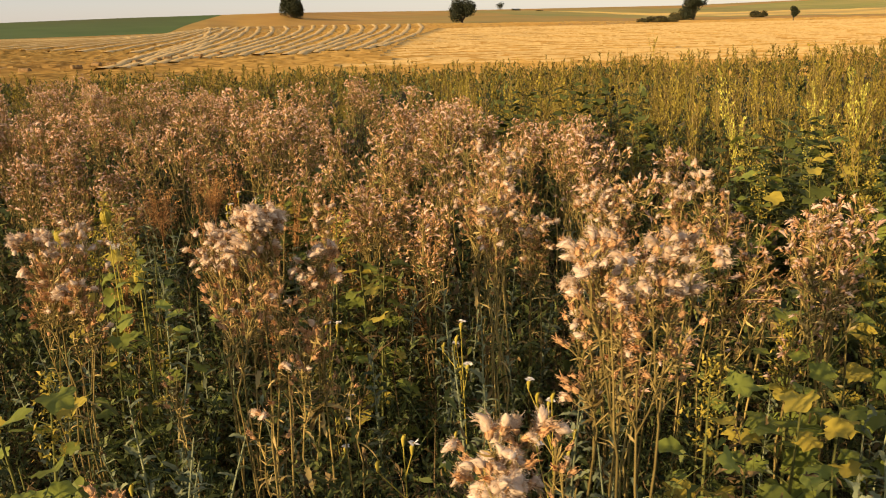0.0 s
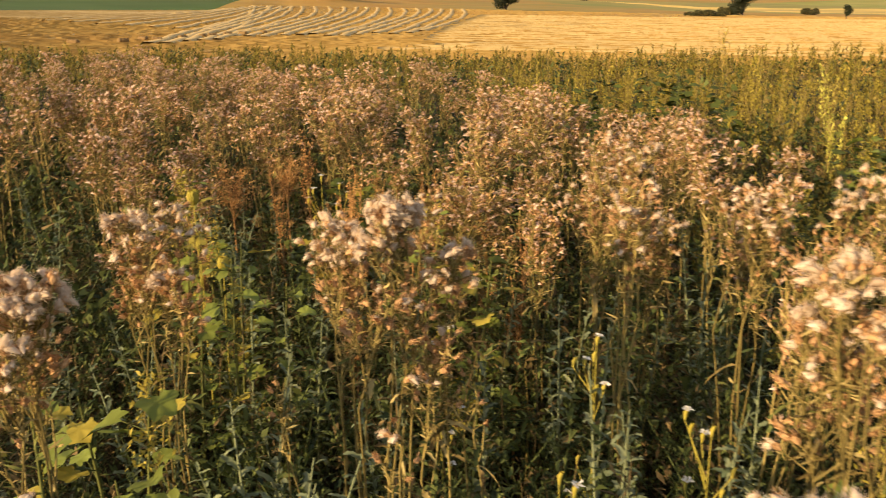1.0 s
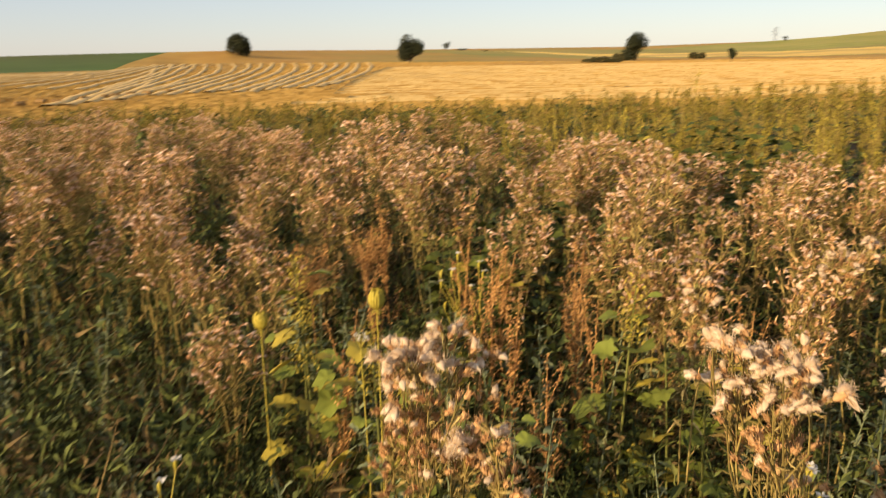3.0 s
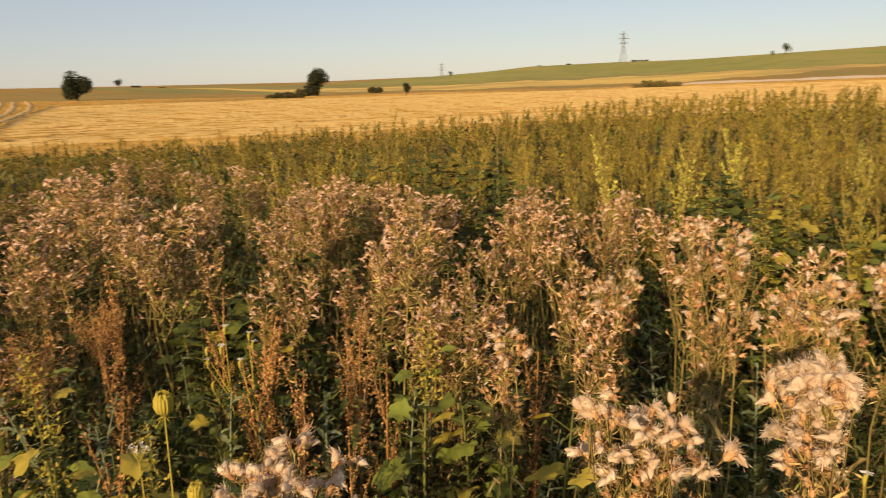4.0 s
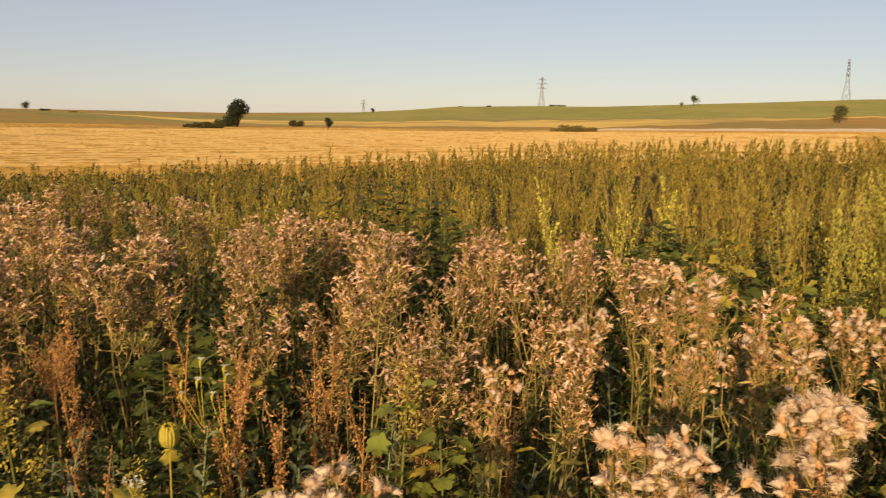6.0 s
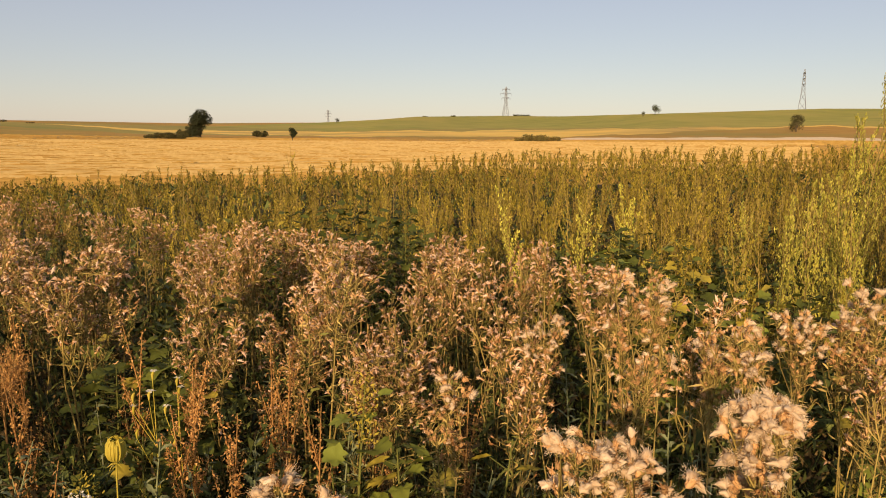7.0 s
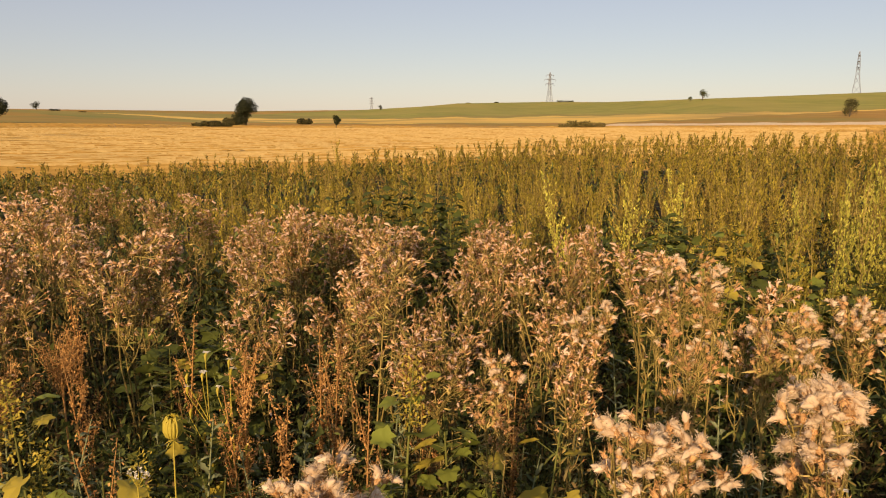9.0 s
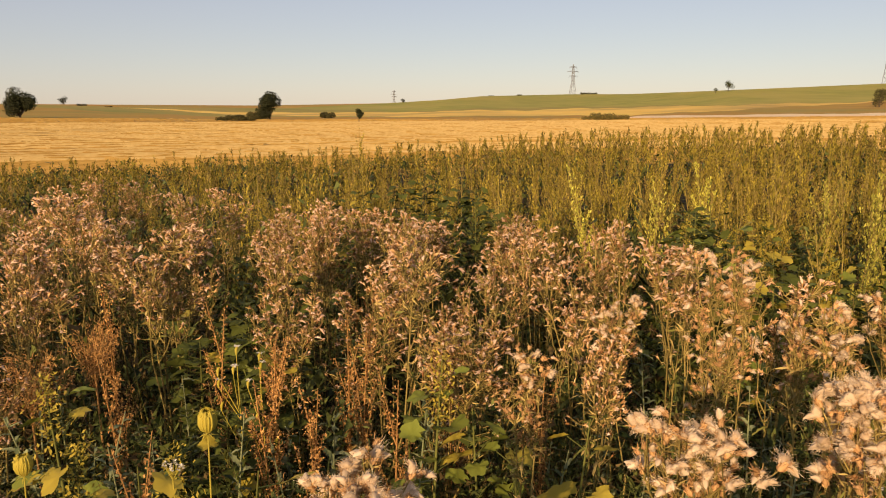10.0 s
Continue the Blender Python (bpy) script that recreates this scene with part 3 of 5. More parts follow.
# ---- weeds: prototypes ----
def seed_head(rng, fine, fluff):
    """A spent thistle head along +z: an urn of dry scales with a frayed rim, and silky pappus blown to one side. Two Geos."""
    cup, hair = Geo(), Geo()
    sides = 7 if fine else 3
    ang = np.arange(sides) * 2 * math.pi / sides
    L, R = 0.016, 0.0049
    rings = ((0, 0.35), (0.25, 0.95), (0.6, 1.0), (1.0, 0.85)) if fine else ((0, 0.4), (0.5, 1.05), (1.0, 0.8))
    v = [(R * k * math.cos(a + 0.3 * i) * rng.uniform(0.9, 1.1), R * k * math.sin(a + 0.3 * i) * rng.uniform(0.9, 1.1), L * f) for i, (f, k) in enumerate(rings) for a in ang]
    q = [(i * sides + j, i * sides + (j + 1) % sides, (i + 1) * sides + (j + 1) % sides, (i + 1) * sides + j) for i in range(len(rings) - 1) for j in range(sides)]
    cup.add(v, (), q)
    for j in range(22 if fine else 0):      # scales that lie along the urn
        a, f = rng.uniform(0, 2 * math.pi), rng.uniform(0.05, 0.8)
        p = np.array((R * math.cos(a), R * math.sin(a), L * f))
        curl(cup, p, (0.2 * math.cos(a), 0.2 * math.sin(a), 1.0), rng.uniform(0.005, 0.008), 0.0022, rng, 0.2)
    for j in range(13 if fine else 4):      # the frayed, curled rim
        a, o = rng.uniform(0, 2 * math.pi), rng.uniform(0.2, 1.2)
        p = np.array((R * 0.85 * math.cos(a), R * 0.85 * math.sin(a), L * rng.uniform(0.7, 1.0)))
        curl(cup, p, (o * math.cos(a), o * math.sin(a), rng.uniform(0.4, 1.2)), rng.uniform(0.006, 0.013), rng.uniform(0.001, 0.002) * (1 if fine else 1.7), rng, 1.5)
    if fluff <= 0:
        return cup.arrays(), hair.arrays()
    w = rng.normal(1.9, 0.5)                # the side to which the breeze has laid the down
    H = 0.021 * (0.6 + 0.4 * fluff) * rng.uniform(0.85, 1.2)
    for lock in range((3 if fluff > 0.6 else 2) if fine else 1):
        wl = w + rng.normal(0, 0.9)
        bow = rng.uniform(0.2, 1.3)
        sweep = np.array((math.cos(wl), math.sin(wl)))
        cross = np.array((-math.sin(wl), math.cos(wl), 0))
        hh = H * rng.uniform(0.7, 1.2)
        o = np.append(rng.normal(0, R * 0.6, 2), L * 0.75)
        at = lambda f: o + np.array((sweep[0] * hh * bow * f ** 1.5, sweep[1] * hh * bow * f ** 1.5, hh * f * (1 - 0.4 * bow * f)))
        up = unit(np.array((-sweep[0] * 0.7, -sweep[1] * 0.7, 1.0)))
        girth = (0.0072 if fine else 0.0056) * (0.6 + 0.4 * fluff) * rng.uniform(0.8, 1.25)
        prof = ((0.0, 0.5), (0.22, 0.95), (0.48, 1.1), (0.74, 0.85), (0.93, 0.45), (1.04, 0.1)) if fine else ((0.0, 0.4), (0.5, 1.1), (1.0, 0.25))
        cs = 8 if fine else 4
        cv = [at(f) + (cross * math.cos(2 * math.pi * j / cs) + up * 0.8 * math.sin(2 * math.pi * j / cs)) * girth * k * rng.uniform(0.7, 1.25) for f, k in prof for j in range(cs)]
        hair.add(cv, (), [(i * cs + j, i * cs + (j + 1) % cs, (i + 1) * cs + (j + 1) % cs, (i + 1) * cs + j) for i in range(len(prof) - 1) for j in range(cs)])
        for j in range(int((44 if fine else 6) * (0.5 + 0.5 * fluff))):
            a, f0 = rng.uniform(0, 2 * math.pi), rng.uniform(0.0, 0.9)
            t = unit(at(f0 + 0.15) - at(f0))
            ring = cross * math.cos(a) + up * math.sin(a)
            p = at(f0) + ring * girth * rng.uniform(0.75, 1.05)
            curl(hair, p, t + ring * rng.uniform(0.0, 0.8), hh * rng.uniform(0.3, 0.6), rng.uniform(0.0004, 0.0009) if fine else rng.uniform(0.0018, 0.0032), rng, 0.9)
    return cup.arrays(), hair.arrays()


def tilt(arr, d, at, size, spin):
    """Arrays turned so that +z goes along d, spun and moved."""
    v, t, q, tm, qm = arr
    a, b = frame_of(d)
    m = np.array((a * math.cos(spin) + b * math.sin(spin), b * math.cos(spin) - a * math.sin(spin), unit(d)))
    return ((v * size) @ m + np.array(at), t, q, tm, qm)


HEADS_FINE = [seed_head(np.random.default_rng(100 + i), True, f) for i, f in enumerate((1, 1, 1, 0.7, 0.4, 0))]
HEADS = [seed_head(np.random.default_rng(120 + i), False, f) for i, f in enumerate((1, 1, 0.7, 0.6, 0.4, 0, 0, 0))]


def wavy(g, p, d, length, width, rng, droop=0.5, m=0):
    """A long toothed thistle leaf: a folded, drooping strip whose margin waves in and out."""
    d = unit(d)
    side = unit(np.cross(d, (0, 0, 1)) + rng.normal(0, 0.2, 3))
    up = np.cross(side, d)
    prof = (0.35, 1.0, 0.62, 1.05, 0.55, 0.8, 0.0)
    v = []
    for i, k in enumerate(prof):
        f = i / (len(prof) - 1)
        c = p + d * length * f - np.array((0, 0, droop * length * f * f))
        w = side * width * 0.5 * k
        lift = up * width * (0.22 * k + rng.normal(0, 0.1))
        v += [c - w + lift, c, c + w + lift * rng.uniform(0.5, 1.4)]
    q = [(3 * i + j, 3 * i + j + 1, 3 * i + j + 4, 3 * i + j + 3) for i in range(len(prof) - 1) for j in range(2)]
    g.add(v, (), q, m)


def thistle_plan(rng, h, w, stems, heads, leaves, fine=False):
    """Stem and leaf Geos of a thistle, and the places of its heads: a vase of stems that fork into clusters."""
    g, lf, spots = Geo(), Geo(), []
    mains, ends = [], []
    bend = rng.normal(0, 0.02, 2)
    for i in range(max(1, stems)):
        a = i * 2.4 + rng.normal(0, 0.5)
        rr = w * 0.5 * math.sqrt((i + 0.4) / max(1, stems))
        b = np.array((math.cos(a) * 0.025, math.sin(a) * 0.025, -0.02))
        top = h * (1.0 - 0.16 * rng.uniform(0, 1) ** 1.5 - 0.05 * (rr / (w * 0.5 + 1e-6)) ** 2)
        e = np.array((math.cos(a) * rr + bend[0], math.sin(a) * rr + bend[1], top))
        pts = [b + (e - b) * np.array((f ** 1.6, f ** 1.6, f)) + np.append(rng.normal(0, 0.011, 2), 0) * (0.3 < f < 1) for f in (0, 0.2, 0.4, 0.58, 0.75, 0.9, 1.0)]
        tube(g, pts, (0.0036, 0.0033, 0.003, 0.0026, 0.0022, 0.0017, 0.0011), 4)
        mains.append(pts)
        ends.append((pts[-1], unit(pts[-1] - pts[-2]), 1.5))
        for k in range(int(rng.integers(6, 10)) if stems > 2 else 2):      # side shoots, longest below
            f = rng.uniform(0.7 if fine else 0.6, 0.96)
            j = f * 6
            r = pts[int(j)] + (pts[min(6, int(j) + 1)] - pts[int(j)]) * (j - int(j))
            a2 = rng.uniform(0, 2 * math.pi)
            out = w * rng.uniform(0.12, 0.34 if fine else 0.42)
            up = h * rng.uniform(0.06, 0.2) * (1.25 - 0.5 * f)
            e2 = r + np.array((math.cos(a2) * out, math.sin(a2) * out, up))
            e2[2] = min(e2[2], h * 0.985)
            m1 = r + (e2 - r) * np.array((0.55, 0.55, 0.35)) + rng.normal(0, 0.006, 3)
            tube(g, (r, m1, e2), (0.0021, 0.0017, 0.0011), 3)
            mains.append([r, m1, e2])
            ends.append((e2, unit(e2 - m1), 1.0 if e2[2] > 0.84 * h else 0.25))
    wt = np.array([k for _, _, k in ends])
    pick = rng.choice(len(ends), heads, p=wt / wt.sum())
    for i in pick:
        c, d0, _ = ends[int(i)]
        a = rng.uniform(0, 2 * math.pi)
        sp = rng.uniform(0.1, 1.0) * 0.026
        drop = rng.uniform(-0.012, 0.03) if rng.uniform() < 0.75 else rng.uniform(0.03, 0.075)
        tip = c + np.array((math.cos(a) * sp, math.sin(a) * sp, -drop))
        root = c - d0 * (drop + rng.uniform(0.018, 0.04))
        stick(g, root, tip, 0.0014, 0.0009)
        d = unit(tip - root + np.array((math.cos(a), math.sin(a), 0.3)) * 0.015 + rng.normal(0, 0.008, 3))
        spots.append((tip, d, rng.uniform(0.75, 1.25), rng.normal(0, 0.8), max(0.0, h * 0.95 - tip[2])))
        for j in range(2):
            a = rng.uniform(0, 2 * math.pi)
            ln = rng.uniform(0.007, 0.016)
            curl(lf, root + (tip - root) * rng.uniform(0, 0.9), (math.cos(a), math.sin(a), rng.uniform(-0.4, 1.0)), ln, ln * rng.uniform(0.12, 0.24), rng, 1.6, 1)
    for i in range(leaves):
        pts = mains[int(rng.integers(len(mains)))]
        j = rng.uniform(0.05, 0.98) * (len(pts) - 1)
        p = pts[int(j)] + (pts[int(j) + 1] - pts[int(j)]) * (j - int(j))
        a = rng.uniform(0, 2 * math.pi)
        z = p[2] / h
        d = np.array((math.cos(a), math.sin(a), rng.uniform(-0.2, 1.0)))
        gold = 1 if rng.uniform() < min(0.9, max(0.08, 1.9 * (z - 0.4))) else 0
        if z < 0.72 and rng.uniform() < (0.34 if fine else 0.12):
            ln = rng.uniform(0.03, 0.075)
            wavy(lf, p, d, ln, ln * rng.uniform(0.16, 0.26), rng, rng.uniform(0.2, 0.9), gold)
        else:
            ln = rng.uniform(0.01, 0.032) * (1.3 - 0.6 * z)
            curl(lf, p, d, ln, ln * rng.uniform(0.12, 0.26), rng, 1.2, gold)
    return g.arrays(), lf.arrays(), spots


def thistle_near(at, h, w, seed, stems=6, heads=34, leaves=110, label="dry brown thistle crowned with white silky seed fluff", bare=0.25, head=0.7):
    """A thistle close by: every seed head is a part with its own pappus."""
    rng = np.random.default_rng(seed)
    st, lf, spots = thistle_plan(rng, h, w, stems, heads, leaves, True)
    ob = thing("thistle", Matrix.Translation((at[0], at[1], ground_xy(at[0], at[1]))), label, "thistle", "thistles")
    part("stem", mesh_of("thistle_stem", st, (M_STEM,)), ob)
    part("foliage", mesh_of("thistle_foliage", lf, (M_TLEAF, M_TGOLD)), ob, "curled olive and tan leaves", kind="stuff")
    for p, d, s, spin, under in spots:
        k = 5 if rng.uniform() < (bare if under < 0.045 else 0.85) else int(rng.integers(0, 5)) if under < 0.03 else int(rng.integers(3, 6))
        a, b = frame_of(d)
        m = Matrix((( *(a * math.cos(spin) + b * math.sin(spin)), 0), (*(b * math.cos(spin) - a * math.sin(spin)), 0), (*unit(d), 0), (0, 0, 0, 1))).transposed()
        m = Matrix.Translation(p) @ m @ Matrix.Diagonal((s * head, s * head, s * head, 1))
        hd = part("seed_head", FINE_CUPS[k], ob, "", m)
        if FINE_HAIR[k]:
            part("pappus", FINE_HAIR[k], hd, "white silky seed fluff", kind="stuff")
    return ob


FINE_CUPS = [mesh_of("seed_head", c, (M_BRACT,)) for c, _ in HEADS_FINE]
FINE_HAIR = [mesh_of("pappus", p, (M_PAPPUS,), True) if len(p[0]) else None for _, p in HEADS_FINE]


def thistle_arrays(seed, h, w, stems, heads, leaves, fluff=0.6):
    rng = np.random.default_rng(seed)
    st, lf, spots = thistle_plan(rng, h, w, stems, heads, leaves)
    g = Geo()
    for p, d, s, spin, under in spots:
        k = int(rng.integers(0, 4)) if rng.uniform() < (fluff if under < 0.04 else fluff * 0.35) else int(rng.integers(4, 8))
        c, hr = HEADS[k]
        g.join(tilt(c, d, p, s * 0.7, spin))
        if len(hr[0]):
            v, t, q, tm, qm = tilt(hr, d, p, s * 0.7, spin)
            g.join((v, t, q, tm + 1, qm + 1))
    return st, lf, g.arrays()


def thistle_proto(seed, h, w, stems, heads, leaves, fluff=0.6, label="bushy dry thistle with tan heads and pale seed fluff"):
    st, lf, hd = thistle_arrays(seed, h, w, stems, heads, leaves, fluff)
    ob = thing("thistle", Matrix(), label, "thistle", "thistles")
    part("stem", mesh_of("thistle_stem", st, (M_STEM,)), ob)
    part("foliage", mesh_of("thistle_foliage", lf, (M_TLEAF, M_TGOLD)), ob, "curled olive and tan leaves", kind="stuff")
    part("seed_crown", mesh_of("thistle_heads", hd, (M_BRACT, M_PAPPUS_TAN)), ob, "tan spent heads with pinkish-white fluff", kind="stuff")
    return ob


def mugwort_geo(seed, h, branches, per, leaf, dry=0.2, spread=0.12, half=False):
    """A tall plumed weed: upright stem, ascending side shoots thick with small leaves and seed."""
    rng = np.random.default_rng(seed)
    g, lf = Geo(), Geo()
    bend = rng.normal(0, 0.04, 2)
    axis = lambda f: np.array((bend[0] * f * f * h, bend[1] * f * f * h, f * h))
    tube(g, [axis(f) for f in (-0.01, 0.35, 0.7, 1.0)], (0.005, 0.0042, 0.003, 0.001), 4)
    shoots = [(axis(0.55), axis(1.0))]
    for i in range(branches):
        f = 0.18 + 0.68 * (i + rng.uniform(0, 1)) / branches
        b = axis(f)
        a = rng.uniform(0, 2 * math.pi)
        ln = h * rng.uniform(0.16, 0.36) * (1.1 - 0.6 * f)
        e = b + np.array((math.cos(a) * spread * h * rng.uniform(0.4, 1) * (1.1 - f * 0.7), math.sin(a) * spread * h * rng.uniform(0.4, 1) * (1.1 - f * 0.7), ln))
        stick(g, b, e, 0.0022, 0.0008)
        shoots.append((b, e))
    for b, e in shoots:
        n = int(per * rng.uniform(0.7, 1.2))
        dryness = rng.uniform() < dry
        for j in range(n):
            f = rng.uniform(0.12, 1.02)
            p = b + (e - b) * f + rng.normal(0, 0.0085, 3) * (1.25 - f)
            a = rng.uniform(0, 2 * math.pi)
            d = np.array((math.cos(a), math.sin(a), rng.uniform(1.2, 4.0)))
            ln = leaf * rng.uniform(0.6, 1.4)
            if half:
                sliver(lf, p, d, ln, ln * rng.uniform(0.24, 0.4), rng, 1 if dryness else 0)
            else:
                leafq(lf, p, d, ln, ln * rng.uniform(0.3, 0.5), rng, 0.1, 1 if dryness else 0)
    return g.arrays(), lf.arrays()


def mugwort_proto(seed, h, branches=12, per=26, leaf=0.022, dry=0.2, label="tall green plumed weed with upright leafy shoots", spread=0.16, mat=None):
    st, lf = mugwort_geo(seed, h, branches, per, leaf, dry, spread)
    ob = thing("mugwort", Matrix(), label, "weed", "tall green weeds")
    part("stem", mesh_of("mugwort_stem", st, (M_STEM,)), ob, kind="stuff")
    part("foliage", mesh_of("mugwort_foliage", lf, (mat or M_MUG, M_MUG_DRY)), ob, kind="stuff")
    return ob


def herb_arrays(seed, h, stems, leaves, ln, dry=0.25, half=False):
    """A low leafy clump: sprawling stems with side twigs, small green leaves, some dry ones."""
    rng = np.random.default_rng(seed)
    g = Geo()
    for i in range(stems):
        a = rng.uniform(0, 2 * math.pi)
        sp = rng.uniform(0.05, 0.34)
        b = np.array((math.cos(a) * 0.03, math.sin(a) * 0.03, -0.02))
        e = np.array((math.cos(a) * sp, math.sin(a) * sp, h * rng.uniform(0.55, 1)))
        mid = (b + e) / 2 + np.array((math.cos(a), math.sin(a), 0)) * rng.uniform(-0.09, 0.06) + np.append(rng.normal(0, 0.03, 2), 0)
        dr = 1 if rng.uniform() < dry else 0
        sm = 1 if rng.uniform() < 0.25 else 0
        leafq(g, b, mid - b, np.linalg.norm(mid - b) * 1.05, 0.005, rng, 0.0, sm)
        leafq(g, mid, e - mid, np.linalg.norm(e - mid), 0.004, rng, 0.0, sm)
        lines = [(mid, e), (b, mid), (mid, e)]
        for k in range(3):
            f = rng.uniform(0.1, 0.8)
            p = mid + (e - mid) * f
            q = p + np.array((rng.normal(0, 0.075), rng.normal(0, 0.075), rng.uniform(-0.02, 0.1)))
            leafq(g, p, q - p, np.linalg.norm(q - p), 0.003, rng, 0.0, sm)
            lines.append((p, q))
        for j in range(leaves):
            p0, p1 = lines[j % len(lines)]
            p = p0 + (p1 - p0) * rng.uniform(0.05, 1.0)
            a2 = rng.uniform(0, 2 * math.pi)
            d = np.array((math.cos(a2), math.sin(a2), rng.uniform(0.0, 1.8)))
            L = ln * rng.choice((0.55, 0.8, 1.0, 1.2, 1.9))
            if half:
                sliver(g, p, d, L, L * rng.uniform(0.25, 0.5), rng, dr)
            else:
                leafq(g, p, d, L, L * rng.uniform(0.2, 0.4), rng, rng.uniform(0.0, 0.5), dr)
    return g.arrays()


def scatter(name, protos, places, mats, label, category, rng):
    """Many alike plants joined into one uncountable stand."""
    g = Geo()
    for x, y, s in places:
        g.join(protos[int(rng.integers(len(protos)))], (x, y, ground_xy(x, y)), rng.uniform(0, 6.28), s, rng.normal(0, 0.12, 2))
    ob = new(name, mesh_of(name, g.arrays(), mats))
    return tagged(ob, label, category, kind="stuff")


# ---- the patch of weeds round the camera ----
def patch(n, r0, r1, az0, az1, rng, s0=0.8, s1=1.15, keep=None):
    out = []
    while len(out) < n:
        r = math.sqrt(rng.uniform(r0 * r0, r1 * r1))
        az = radians(rng.uniform(az0, az1))
        x, y = r * math.sin(az), r * math.cos(az)
        if keep is None or keep(x, y):
            out.append((x, y, rng.uniform(s0, s1)))
    return out


def on_way(x, y):
    """The strip where the one who carries the camera stands and walks."""
    return y < 0.16 and -0.25 < x < 1.85 and y > -0.75


def thistle_back(x):
    """How far the thistle stand reaches, along y, at x."""
    return lerp(x, ((-8, 5.2), (-3, 5.6), (-1.9, 5.2), (-0.6, 3.9), (0.4, 3.5), (0.9, 2.9), (1.3, 2.2), (2.0, 1.9)))


def glade(x, y):
    """Where broad-leaved weeds keep the tall plumed ones away."""
    b = math.degrees(math.atan2(x, y))
    return (13 < b < 26.5 and y < 4.25) or (26.5 <= b < 33 and y < 3.3) or (-0.75 < x < 0.42 and y < 5.15)


# thistles close by: (x, y, height, width, seed, stems, heads)
NEAR = (
    (-0.15, 0.97, 1.16, 0.27, 201, 8, 54), (-0.03, 0.93, 1.08, 0.14, 202, 4, 22),
    (0.38, 1.04, 1.18, 0.23, 203, 7, 42), (0.53, 0.95, 1.26, 0.20, 204, 6, 44), (0.58, 1.03, 1.16, 0.20, 205, 5, 34),
    (0.17, 1.60, 1.11, 0.12, 206, 4, 20), (0.65, 1.80, 1.28, 0.24, 207, 7, 52), (0.47, 2.10, 1.11, 0.18, 208, 5, 34),
    (0.77, 1.58, 1.21, 0.22, 209, 6, 44), (0.99, 1.76, 1.20, 0.24, 210, 6, 42), (1.32, 0.94, 1.31, 0.27, 211, 7, 72),
    (1.23, 0.84, 1.10, 0.10, 212, 3, 10), (0.31, 0.90, 0.98, 0.06, 222, 2, 4), (1.22, 1.84, 1.25, 0.30, 213, 7, 52), (1.27, 0.48, 1.19, 0.2, 214, 5, 40),
    (0.26, 0.44, 1.22, 0.18, 215, 6, 40), (0.13, 0.33, 1.16, 0.20, 216, 6, 40), (0.72, 0.44, 1.08, 0.17, 217, 4, 30),
    (0.61, 0.86, 1.01, 0.07, 218, 2, 5), (0.65, 1.12, 1.02, 0.07, 219, 2, 6), (0.70, 1.98, 1.05, 0.24, 221, 5, 36),
)
FLUFFY = (201, 203, 204, 211, 214, 215, 216, 217)     # those that still hold most of their down
for x, y, h, w, sd, stems, heads in NEAR:
    few = heads < 15
    big = math.hypot(x - 0.2, y - 0.8) < 0.5
    thistle_near((x, y), h - 0.01, w * 0.55, sd, max(2, stems - 2), int(heads * (1.2 if few else 3.0)), 60 if few else 430,
                 "slender dry thistle stem with a few fluffy seed heads" if few else "dry brown thistle crowned with white silky seed fluff", 0.25 if sd in FLUFFY else 0.5, 0.78 if big or sd in FLUFFY else 0.66)

# further thistles, each a copy of one of ten
PROTO = [thistle_proto(300 + i, 1.0, 0.11 + 0.009 * i, 3 + i % 3, 165, 240, 0.8 if i % 3 else 0.55) for i in range(10)]
SPOTS = [(0.60, 2.66, 1.22), (0.79, 2.47, 1.18), (-0.04, 2.92, 1.24), (-0.30, 3.45, 1.17), (-0.38, 3.65, 1.15), (0.34, 3.28, 1.17), (0.22, 2.67, 1.15), (0.38, 2.47, 1.14), (-1.87, 4.77, 1.22),
         (-1.0, 2.83, 1.18), (-0.60, 3.12, 1.12), (-1.57, 2.68, 0.95), (-1.56, 1.90, 1.11), (-2.17, 1.75, 1.13), (-1.5, 3.22, 1.26), (-0.49, 2.78, 1.17), (-2.07, 4.45, 1.18), (-1.33, 2.54, 1.17),
         (-0.05, 2.1, 1.08), (0.10, 2.25, 1.02), (0.35, 1.98, 1.05), (-2.3, 1.77, 1.15), (-2.35, 5.3, 1.18), (-0.55, 4.0, 1.16), (1.28, 1.9, 1.1), (-1.45, 3.0, 1.16), (-2.2, 3.4, 1.17),
         (0.03, 2.5, 1.1), (-0.2, 2.75, 1.12), (0.5, 2.9, 1.15), (0.15, 3.05, 1.14), (-0.12, 3.2, 1.15), (1.45, 1.72, 1.2), (1.6, 2.0, 1.15), (0.9, 2.1, 1.14), (1.12, 1.55, 1.12), (-1.35, 1.85, 0.98), (-1.75, 2.1, 1.0), (-1.15, 1.62, 0.86), (-1.6, 2.45, 1.08), (-1.9, 2.3, 1.05), (-2.2, 2.6, 1.1), (-1.45, 2.2, 1.0), (-2.5, 2.9, 1.12), (-1.25, 2.02, 0.95), (-1.85, 2.8, 1.1)]
rng1 = np.random.default_rng(5)
tries = 0
